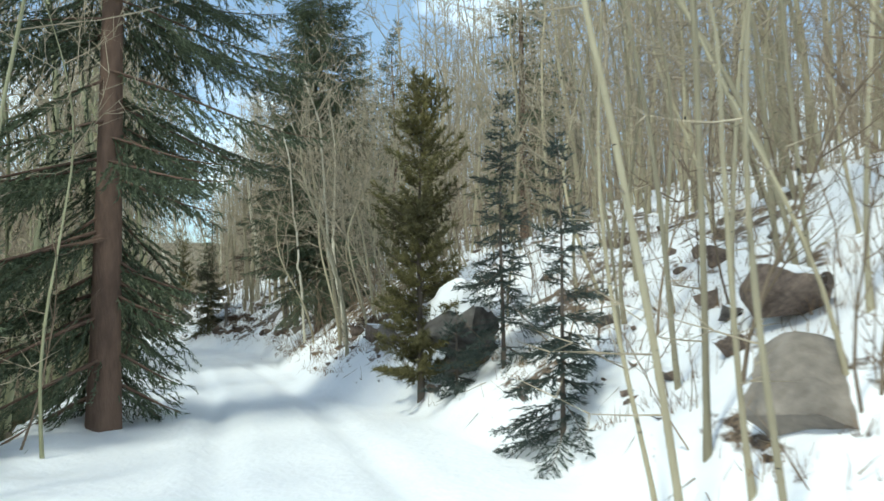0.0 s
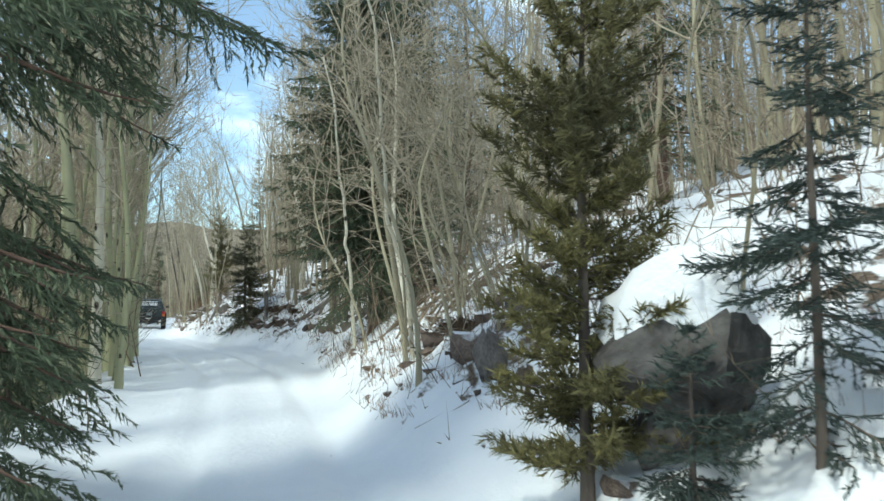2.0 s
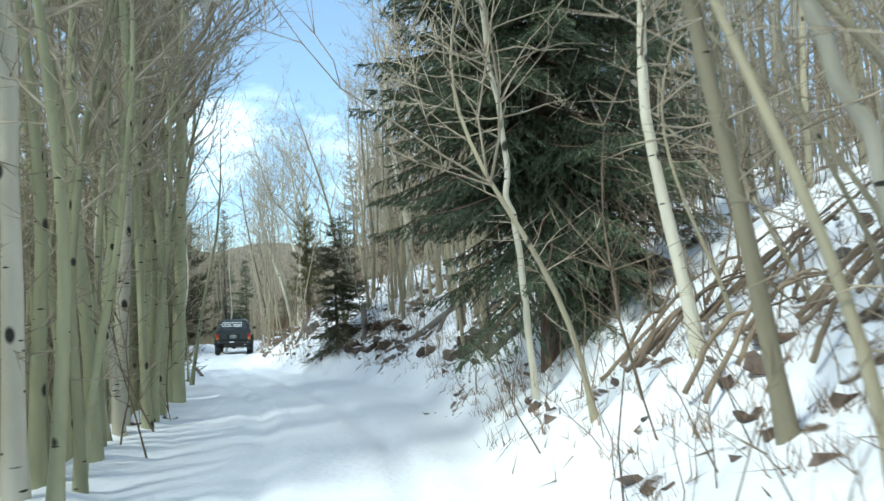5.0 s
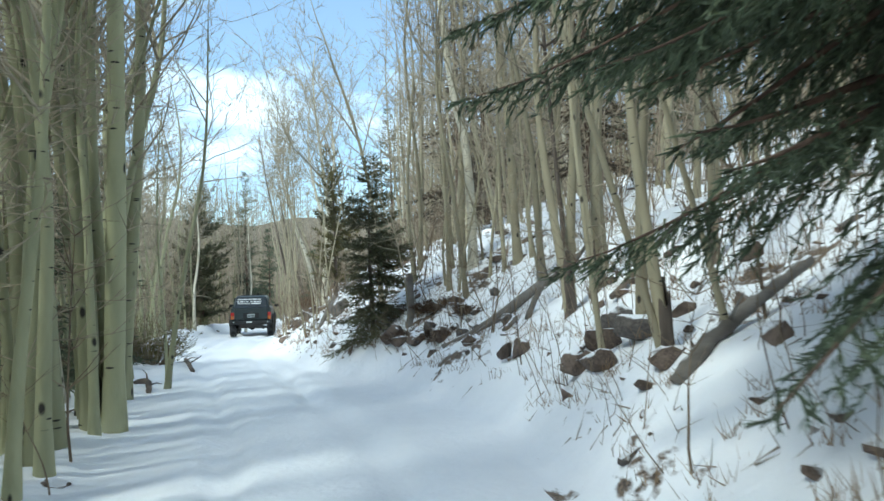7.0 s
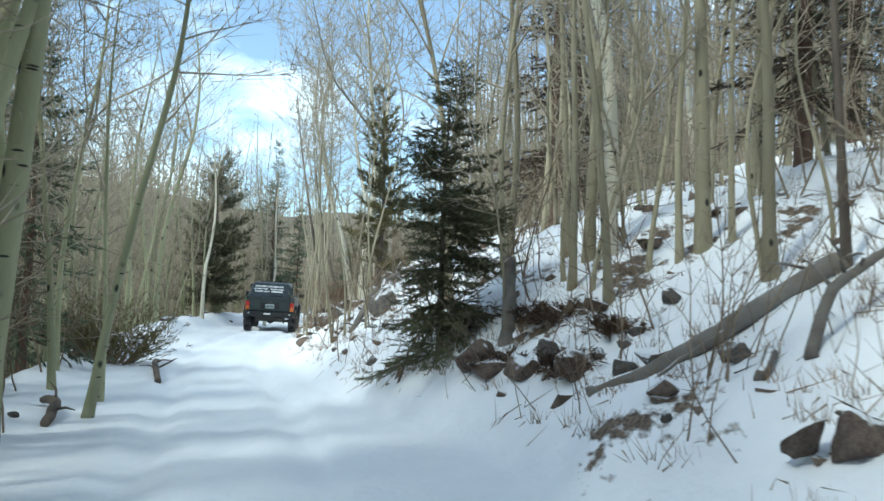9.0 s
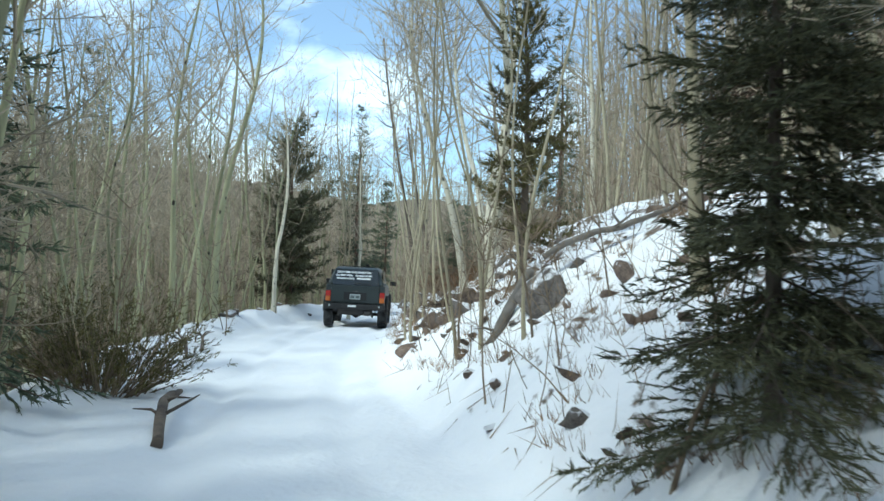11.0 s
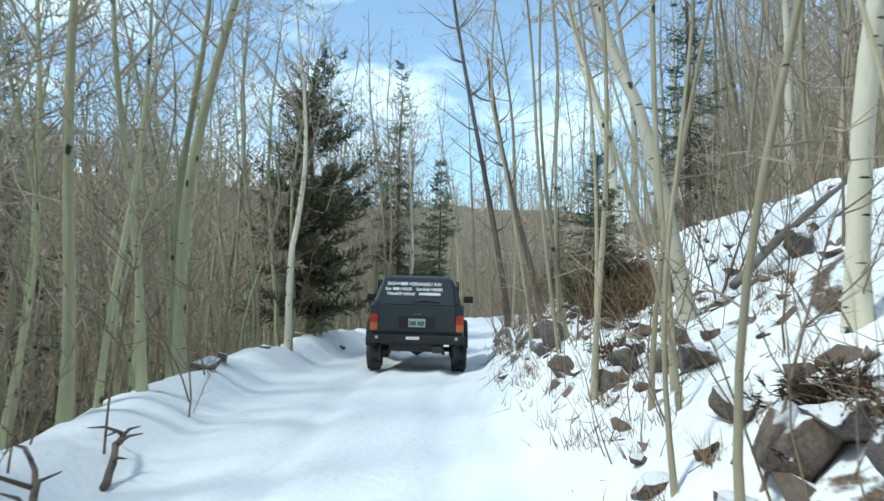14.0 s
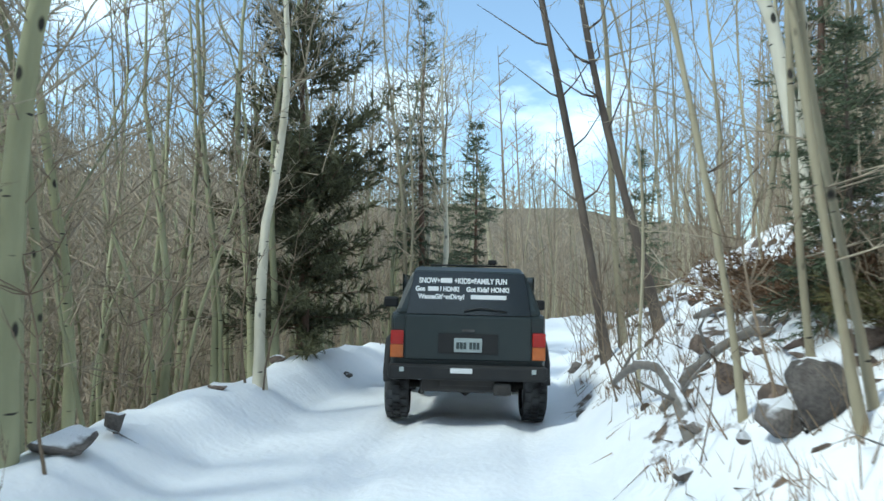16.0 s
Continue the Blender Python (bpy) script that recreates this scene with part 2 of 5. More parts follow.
# ---- building helpers ----
def mesh_of(name, verts, faces, mat, smooth=True):
    me = bpy.data.meshes.new(name)
    me.from_pydata(verts if isinstance(verts, list) else verts.tolist(), [], faces if isinstance(faces, list) else faces.tolist())
    me.materials.append(mat)
    if smooth:
        me.shade_smooth()
    me.update()
    return me


def child(name, me, parent, label=""):
    ob = new(name, me)
    ob.parent = parent
    return tagged(ob, label)


class Lump:
    """Gathers vertices and faces of one mesh."""

    def __init__(self):
        self.v, self.f = [], []

    def tube(self, pts, radii, sides=6, cap=True):
        base, n = len(self.v), len(pts)
        up = Vector((0.31, .17, 1)) if abs((pts[-1] - pts[0]).normalized().z) < .9 else Vector((1, .2, 0))
        for i, p in enumerate(pts):
            d = (pts[min(i + 1, n - 1)] - pts[max(i - 1, 0)]).normalized()
            a = d.cross(up).normalized()
            b = d.cross(a)
            for k in range(sides):
                w = 2 * math.pi * k / sides
                self.v.append(tuple(p + (a * math.cos(w) + b * math.sin(w)) * radii[i]))
        for i in range(n - 1):
            for k in range(sides):
                q = (k + 1) % sides
                self.f.append((base + i * sides + k, base + i * sides + q, base + (i + 1) * sides + q, base + (i + 1) * sides + k))
        if cap:
            self.f.append(tuple(base + k for k in range(sides))[::-1])
            self.f.append(tuple(base + (n - 1) * sides + k for k in range(sides)))

    def spike(self, a, b, r):
        """A thin three-sided twig from a to b."""
        base = len(self.v)
        d = (b - a).normalized()
        x = d.cross(Vector((.3, .2, 1))).normalized()
        y = d.cross(x)
        for k in range(3):
            w = 2.0944 * k
            self.v.append(tuple(a + (x * math.cos(w) + y * math.sin(w)) * r))
        self.v.append(tuple(b))
        for k in range(3):
            self.f.append((base + k, base + (k + 1) % 3, base + 3))

    def mesh(self, name, mat, smooth=True):
        return mesh_of(name, self.v, self.f, mat, smooth)


def steps(a, b, fine_a, fine_b, fine, grow=1.18):
    """Coordinates from a to b: even steps in the middle, growing ones outside."""
    mid = list(np.arange(fine_a, fine_b + fine * .5, fine))
    lo, s, v = [], fine, fine_a
    while v > a:
        s *= grow
        v -= s
        lo.append(max(v, a))
    hi, s, v = [], fine, mid[-1]
    while v < b:
        s *= grow
        v += s
        hi.append(min(v, b))
    return lo[::-1] + mid + hi


# ---- ground ----
def build_ground():
    xs, ys = steps(-900, 900, -9, 9, .17), steps(-900, 1100, -6, 74, .22)
    verts = []
    for y in ys:
        for x in xs:
            n = noise.noise(Vector((x * 1.6, y * 1.6, 0))) * .035 + noise.noise(Vector((x * 4.5, y * 4.5, 3))) * .014
            d = abs(lateral(x, y))
            n2 = noise.noise(Vector((x * .9, y * .9, 7))) * .09 if 2.2 < d < 30 else 0
            r = lateral(x, y) - along(y, BANK_Y, BANK_L)
            lump = .075 * noise.noise(Vector((x * 2.6, y * 1.9, 11))) * ease(0, .8, r) if 0 < r < 20 else 0
            verts.append((x, y, land(x, y) + n * (.3 if d < 1.9 else 2.0) + n2 + lump))
    w = len(xs)
    faces = [(j * w + i, j * w + i + 1, (j + 1) * w + i + 1, (j + 1) * w + i) for j in range(len(ys) - 1) for i in range(w - 1)]
    me = mesh_of("ground", verts, faces, M_SNOW)
    me.materials.append(M_LITTER)
    me.materials.append(M_PATCHY)
    for poly in me.polygons:
        c = poly.center
        d = lateral(c.x, c.y) + 1.2 * noise.noise(c * .5)
        far = math.hypot(c.x, c.y - 35) > 62 + 6 * noise.noise(c * .15)
        poly.material_index = 1 if d < -4.0 or d > 17 or (far and abs(d) > 3) else 2 if d > along(c.y, BANK_Y, BANK_L) + .35 else 0
    tagged(new("ground", me), "snow-covered forest ground with a rutted track and a bank", "ground", kind="structure")


build_ground()


# ---- aspens ----
def aspen_meshes(seed, height, r0, mat, lean=.03, low_twigs=9, first=.36, thick=1.0, fork=.40):
    """Trunk and bare forking crown of one aspen, standing at the origin."""
    rnd = random.Random(seed)
    trunk, crown = Lump(), Lump()
    n = 18
    ph, ph2, amp = rnd.uniform(0, 6.3), rnd.uniform(0, 6.3), rnd.uniform(.10, .28) * (1.6 if r0 < .035 else 1)
    lx, ly = rnd.gauss(0, lean), rnd.gauss(0, lean)
    kinks = [(rnd.uniform(.2, .95), rnd.gauss(0, .05), rnd.gauss(0, .05)) for _ in range(6)]

    def axis(k):
        z = height * k
        x = lx * z + amp * (math.sin(k * 6 + ph) - math.sin(ph)) * k ** .5
        y = ly * z + amp * (math.sin(k * 5.2 + ph2) - math.sin(ph2)) * k ** .5
        for at, kx, ky in kinks:
            x, y = x + max(0, k - at) * height * kx, y + max(0, k - at) * height * ky
        return Vector((x, y, z))

    def girth(k):
        return r0 * ((1 - max(k, 0)) ** .8 * .92 + .06)

    ks = [-.025] + [i / n for i in range(n + 1)]
    pts = [axis(max(k, 0)) + Vector((0, 0, min(0, k) * height)) for k in ks]
    trunk.tube(pts, [girth(k) * (1 + .35 * math.exp(-max(k, 0) * height * 5)) * rnd.uniform(.95, 1.05) for k in ks], 9)

    def limb(start, d, length, r, depth, climb=.07):
        m = (6, 4, 3)[depth]
        pts, p, dd = [start], start.copy(), d.normalized()
        for i in range(m):
            dd = (dd + Vector((rnd.gauss(0, .17), rnd.gauss(0, .17), rnd.gauss(climb, .12)))).normalized()
            p = p + dd * length / m
            pts.append(p.copy())
        crown.tube(pts, [r * (1 - .80 * i / m) for i in range(m + 1)], (5, 4, 3)[depth], cap=False)
        for i in range(1, m + 1):
            for _ in range(2 if depth else 1):
                if rnd.random() > .82:
                    continue
                side = Vector((rnd.gauss(0, 1), rnd.gauss(0, 1), rnd.gauss(.2, .5))).normalized()
                dq = ((pts[i] - pts[i - 1]).normalized() * .8 + side * .8).normalized()
                if depth == 0:
                    limb(pts[i], dq, length * rnd.uniform(.3, .5), max(.006, r * .42), 1)
                elif depth == 1 and rnd.random() < .25:
                    limb(pts[i], dq, length * rnd.uniform(.4, .6), .006, 2)
                else:
                    crown.spike(pts[i], pts[i] + dq * length * rnd.uniform(.3, .6), .0065 * thick)

    # strong ascending forks, then thinner boughs between them
    for i in range(rnd.choice((2, 3, 3, 4)) if r0 > .03 else 1):
        k, a = rnd.uniform(fork, .74), rnd.uniform(0, 6.283)
        limb(axis(k), Vector((math.cos(a), math.sin(a), rnd.uniform(.9, 1.7))), height * (1.08 - k) * rnd.uniform(.65, .95), girth(k) * rnd.uniform(.5, .72), 0, .12)
    count = int(height * 1.35)
    for i in range(count):
        k = first + (1 - first) * (i + rnd.random()) / count
        a = rnd.uniform(0, 6.283)
        ln = (1.15 - k) * height * rnd.uniform(.14, .27) + .25
        limb(axis(k), Vector((math.cos(a), math.sin(a), .3 + .8 * rnd.random())), ln, max(.009, girth(k) * .30 + .004), 1)
    for i in range(low_twigs):
        k, a = rnd.uniform(.1, first + .1), rnd.uniform(0, 6.283)
        limb(axis(k), Vector((math.cos(a), math.sin(a), rnd.uniform(-.2, .5))), rnd.uniform(.3, 1.0), .008, 2)
    return trunk.mesh("trunk", mat), crown.mesh("crown", M_TWIG)


ASPEN = [aspen_meshes(100 + i, h, r, m) for i, (h, r, m) in enumerate([
    (8.6, .066, M_BARK), (9.6, .084, M_BARK), (7.4, .052, M_BARK), (8.8, .086, M_BARK_W), (6.6, .042, M_BARK), (10.2, .096, M_BARK),
    (7.8, .058, M_BARK), (5.9, .034, M_BARK), (9.8, .100, M_BARK_W), (8.2, .064, M_BARK), (5.4, .024, M_BARK), (6.4, .032, M_BARK)])]
ASPEN += [aspen_meshes(150 + i, h, r, M_BARK, .012, 4, .5, 1.0, .62) for i, (h, r) in enumerate([(8.6, .030), (7.6, .024), (9.4, .032), (8.0, .026)])]
# trunk copies coloured with the windshield's green reflection
ASPEN_TINT = [trunk.copy() for trunk, crown in ASPEN]
for me in ASPEN_TINT:
    me.materials[0] = M_BARK_TINT
taken = []


def aspen(kind, x, y, turn=0, scale=1.0, tip=(0, 0), label="", group="aspen grove"):
    """One aspen on the ground; tip: degrees of lean about x and y."""
    trunk, crown = ASPEN[kind]
    white = kind in (3, 8)
    # trees on the left take the reflection-tinted bark
    if lateral(x, y) < 0 and not white:
        trunk = ASPEN_TINT[kind]
    root = new("aspen_tree")
    root.matrix_basis = pose(x, y, land(x, y) - .04, tip[0], tip[1], 0) @ Matrix.Rotation(radians(turn), 4, "Z") @ Matrix.Scale(scale, 4)
    child("trunk", trunk, root)
    child("crown", crown, root, "bare twiggy branches")
    tagged(root, label or ("bare aspen with whitish bark and dark knots in snow" if white else "bare aspen with pale olive bark standing in snow"), "tree", group)
    taken.append((x, y))
    return root


# ---- conifers ----
def spindles(mid, way, length, width, blades=0, splay=.75):
    """Many small needle tufts at once: a slim core each, and blades of needles round it."""
    n = len(mid)
    way = way / np.maximum(np.linalg.norm(way, axis=1, keepdims=True), 1e-6)
    ref = np.where(np.abs(way[:, 2:3]) > .9, np.array([[1.0, 0, 0]]), np.array([[0, 0, 1.0]]))
    a = np.cross(way, ref)
    a /= np.linalg.norm(a, axis=1, keepdims=True)
    b = np.cross(way, a)
    v = np.empty((n, 5, 3))
    v[:, 0] = mid - way * length[:, None] * .4
    v[:, 1] = mid + way * length[:, None] * .65
    for k in range(3):
        w = 2.0944 * k + 1.57
        v[:, 2 + k] = mid + (a * math.cos(w) + b * math.sin(w) * .6) * width[:, None] * (.55 if blades else 1)
    f = np.array([(0, 3, 2), (0, 4, 3), (0, 2, 4), (1, 2, 3), (1, 3, 4), (1, 4, 2)])
    if blades:
        f = np.array([(0, 2, 1), (0, 3, 1)])
    V, F = v.reshape(-1, 3), (f[None] + (np.arange(n) * 5)[:, None, None]).reshape(-1, 3)
    if blades:
        rs = np.random.RandomState(n % 9973)
        nb = n * blades
        m2, w2, l2 = np.repeat(mid, blades, 0), np.repeat(way, blades, 0), np.repeat(length, blades)
        side = np.repeat(a, blades, 0) * rs.normal(0, 1, (nb, 1)) + np.repeat(b, blades, 0) * rs.normal(0, .8, (nb, 1))
        side /= np.linalg.norm(side, axis=1, keepdims=True)
        root = m2 + w2 * (l2 * rs.uniform(-.45, .5, nb))[:, None]
        d = w2 + side * rs.uniform(.4, 1.3, (nb, 1)) * splay
        t = np.cross(d, side + .3)
        t /= np.maximum(np.linalg.norm(t, axis=1, keepdims=True), 1e-6)
        q = np.empty((nb, 3, 3))
        q[:, 0], q[:, 1] = root - t * (l2 * .06)[:, None], root + t * (l2 * .06)[:, None]
        q[:, 2] = root + d * (l2 * rs.uniform(.35, .62, nb))[:, None]
        F = np.concatenate([F, np.arange(nb * 3).reshape(-1, 3) + len(V)])
        V = np.concatenate([V, q.reshape(-1, 3)])
    return V, F


def conifer(name, x, y, height, reach, seed, mat, label, kind="spruce", low=.08, r0=None, tuft=.11, gap=.10, rows=None, sink=.05, group="", lean=(0, 0), shape=.85, z=None, keep=1.0, blades=0, spread=.42, clear=1.55, low_room=3.4, jit=(.5, 1.15), wide=.15, loose=.02, hang=None, thin=None):
    rnd = random.Random(seed)
    rs = np.random.RandomState(seed)
    r0 = r0 or height * .009 + .014
    trunk = Lump()
    bend = rnd.uniform(-.02, .02)
    axis = lambda h: Vector((bend * h * math.sin(h), bend * h * .6, h))
    trunk.tube([axis(height * k) for k in (-.03, .01, .08, .25, .45, .65, .85, 1)], [r0 * s for s in (1.35, 1.2, 1.02, .85, .65, .42, .2, .05)], 10)
    mids, ways, lens = [], [], []
    n_w = rows or int(height * 3.2)
    for i in range(n_w):
        k = low + (1 - low) * (i + rnd.uniform(0, .8)) / n_w
        row = k
        for j in range(rnd.choice((5, 6, 6, 7))):
            if rnd.random() > keep:
                continue
            k = max(low, min(row + rnd.gauss(0, loose), .985))
            rel = (1 - k) / (1 - low)
            az = 6.283 * (j + rnd.random() * .9) / 5 + i
            ln = reach * (rel ** shape) * rnd.uniform(*jit) + .06 * (height / 4) ** .5
            out = Vector((math.cos(az), math.sin(az), 0))
            if thin and k < thin[3] and out.dot(Vector((thin[0], thin[1], 0))) > .45 and rnd.random() < thin[2]:
                continue
            rise = {"spruce": .34 - .66 * rel, "pine": .62 - .45 * rel, "big": .15 - .55 * rel}[kind] + rnd.gauss(0, .12)
            while ln > .2:
                tip = height * k + ln * (rise - .28 * rel + .2)
                need = clear if tip < low_room else 0
                if hang:
                    need = clear if tip < hang[0] else (hang[1] if tip < hang[2] else 0)
                d_tip = lateral(x + out.x * ln * 1.1, y + out.y * ln * 1.1)
                if need == 0 or abs(d_tip) > need and d_tip * lateral(x, y) > 0:
                    break
                ln *= .88
            side = Vector((-out.y, out.x, 0))
            m = 6
            pts = []
            for q in range(m + 1):
                u = q / m
                sag = rise * u - (.28 * rel + .02) * u * u + (.22 if kind != "pine" else .30) * u ** 3
                pts.append(axis(height * k) + out * ln * u + Vector((0, 0, ln * sag)) + side * ln * .06 * math.sin(3 * u + i))
            trunk.tube(pts, [max(.003, (r0 * .17 * rel + .003)) * (1 - .85 * q / m) for q in range(m + 1)], 4, cap=False)
            P = np.array([tuple(p) for p in pts])
            cnt = max(3, int(ln / gap))
            for q in range(cnt):
                u = (.05 + .95 * (q + rnd.random()) / cnt) if kind != "pine" else (.05 + .95 * (q + rnd.random()) / cnt)
                s = min(int(u * m), m - 1)
                c = P[s] + (P[s + 1] - P[s]) * (u * m - s)
                d = P[s + 1] - P[s]
                d = d / (np.linalg.norm(d) + 1e-9)
                sd = np.array(side)
                for sg in (-1, 1):
                    tl = ln * spread * (1.08 - u) * rnd.uniform(.6, 1.2) + tuft * .45
                    if kind == "pine":
                        sd = np.array((rnd.gauss(0, 1), rnd.gauss(0, 1), rnd.gauss(0, 1)))
                        sd = np.cross(d, sd) / (np.linalg.norm(np.cross(d, sd)) + 1e-9)
                    else:
                        sd = np.array((side.x, side.y, rnd.gauss(0, .18 if kind == "big" else .4)))
                    w = d * .75 + sd * sg * rnd.uniform(.5, 1.0) + np.array((0, 0, -.55 if kind == "big" else (-.12 if kind == "spruce" else .35)))
                    w = w / np.linalg.norm(w)
                    k2 = max(1, int(tl / (tuft * .62)))
                    for e in range(k2):
                        mids.append(c + w * tl * (e + .6) / k2)
                        ways.append(w + np.array((rnd.gauss(0, .28), rnd.gauss(0, .28), rnd.gauss(-.05, .28))))
                        lens.append(tuft * rnd.uniform(.75, 1.35))
            mids.append(P[-1])
            ways.append(P[-1] - P[-2])
            lens.append(tuft * 1.4)
    mids, ways, lens = np.array(mids), np.array(ways), np.array(lens)
    v, f = spindles(mids, ways, lens, lens * wide * rs.uniform(.7, 1.3, len(lens)), blades, 1.1 if kind == "pine" else .75)
    root = new(name)
    root.matrix_basis = pose(x, y, (land(x, y) if z is None else z) - sink, lean[0], lean[1], 0)
    child("trunk", trunk.mesh("trunk", M_CBARK if r0 > .06 else M_BARK_D), root)
    child("crown", mesh_of("crown", v, f, mat, False), root, "dense needle foliage")
    tagged(root, label, "tree", group)
    taken.append((x, y))
    return root

# ---- conifers seen one by one ----
conifer("spruce_tree", -.87, 11.3, 14.0, 3.5, 11, M_SPRUCE, "tall dark spruce with a red-brown trunk beside the track", "big", low=.035, r0=.19, tuft=.12, gap=.105, rows=50, shape=.42, blades=7, clear=1.15, hang=(1.75, .55, 3.6), wide=.16, keep=.74, thin=(.1, -1, .78, 1), jit=(.5, 1.1), loose=.015)
conifer("spruce_tree", -2.9, 9.2, 6.0, 1.6, 12, M_SPRUCE, "young dark green spruce under a taller one", "spruce", low=.03, tuft=.11, gap=.09, blades=6)
conifer("pine_tree", 3.38, 11.25, 4.75, .86, 13, M_PINE, "young yellow-green pine at the foot of the bank", "pine", low=.07, r0=.048, tuft=.092, gap=.030, rows=34, blades=10, spread=.15, keep=.75, jit=(.35, 1.2), shape=.5, wide=.11, loose=.03, clear=1.3)
conifer("spruce_tree", 4.10, 9.85, 3.7, .78, 14, M_BLUE, "young blue-green spruce on the snowy bank", low=.03, tuft=.06, gap=.036, rows=19, blades=7, spread=.5, wide=.2, r0=.028, keep=.75, jit=(.35, 1.2), loose=.035)
conifer("spruce_tree", 3.54, 7.05, 2.95, .66, 15, M_BLUE, "slender young blue-green spruce by the track", low=.03, tuft=.06, gap=.036, rows=17, blades=7, spread=.5, wide=.2, r0=.026, keep=.7, jit=(.35, 1.2), loose=.035)
conifer("spruce_tree", 3.60, 10.3, 1.1, .52, 16, M_BLUE, "knee-high blue-green spruce by the track", low=.03, tuft=.06, gap=.04, rows=11, blades=7, loose=.05, keep=.85)
conifer("spruce_tree", 4.25, 24.95, 11.5, 2.6, 17, M_SPRUCE, "large dark spruce with branches down to the snow", "big", low=.085, r0=.16, tuft=.105, gap=.085, rows=60, shape=.4, blades=6, clear=1.3, low_room=1.6, jit=(.75, 1.1), wide=.2, loose=.02, keep=1.0, thin=(-.35, 1, .85, .17))
conifer("spruce_tree", 1.38, 38.7, 3.9, .95, 18, M_PINE_D, "bushy dark green spruce at the foot of the bank", low=.02, tuft=.085, gap=.055, rows=34, shape=.5, blades=7, spread=.55, keep=.68, wide=.17, jit=(.3, 1.25), loose=.04, clear=1.3)
conifer("pine_tree", .3, 45.6, 4.6, .8, 20, M_PINE, "olive-green pine with a bare lower trunk", "pine", low=.14, r0=.06, tuft=.10, gap=.04, rows=24, blades=8, shape=.5, spread=.2, keep=.7)
conifer("spruce_tree", -1.05, 55.5, 2.3, .75, 21, M_SPRUCE, "small dark spruce on top of the bank", low=.03, tuft=.075, gap=.05, rows=18, blades=7)
conifer("spruce_tree", -1.0, 66.0, 3.6, .7, 22, M_SPRUCE, "thin young spruce among aspens", low=.05, tuft=.10, gap=.08, rows=16, blades=5)
conifer("pine_tree", -7.1, 62.15, 6.6, 1.65, 23, M_PINE_D, "broad dark pine at the edge of the track", "pine", low=.06, r0=.10, tuft=.15, gap=.07, rows=28, blades=8, shape=.42, spread=.3, keep=.66, jit=(.3, 1.25), loose=.05, wide=.24)
conifer("spruce_tree", -6.1, 70.2, 9.2, 1.3, 24, M_SPRUCE, "tall sparse spruce behind pale trunks", low=.1, tuft=.13, gap=.10, rows=34, loose=.03, keep=.65, blades=5, wide=.2, spread=.5)
conifer("spruce_tree", -4.6, 69.0, 5.8, 1.2, 25, M_SPRUCE, "dark spruce half hidden among aspens", low=.1, tuft=.13, gap=.10, blades=5, rows=26, wide=.2, spread=.5)
for i, (x, y, h, w) in enumerate([(4.3, 47, 12, 1.5), (5.8, 51.5, 11, 1.4), (6.4, 39, 11, 1.3), (-4.9, 37.5, 6.5, 1.3), (-5.6, 35, 6, 1.3),
                                  (-7.6, 45, 7, 1.5), (-5.2, 26.5, 7, 1.4), (2.6, 66, 9, 1.4), (-4.6, 22, 6, 1.3), (8, 30, 10, 1.6), (9, 20, 11, 1.7),
                                  (8.5, 57, 11, 1.6), (10, 44, 12, 1.7), (-5.3, 41.5, 6.5, 1.3), (-11.4, 56.0, 10, 1.7)]):
    conifer("spruce_tree", x, y, h, w, 40 + i, M_RUSTY if i < 3 else M_SPRUCE, "spruce with browning needles among bare aspens" if i < 3 else "dark spruce standing among bare aspens", "spruce", low=.10, tuft=.17, gap=.17, blades=4, wide=.2, spread=.5, rows=int(h * 2.5), loose=.03, jit=(.35, 1.2), group="spruces in the grove")

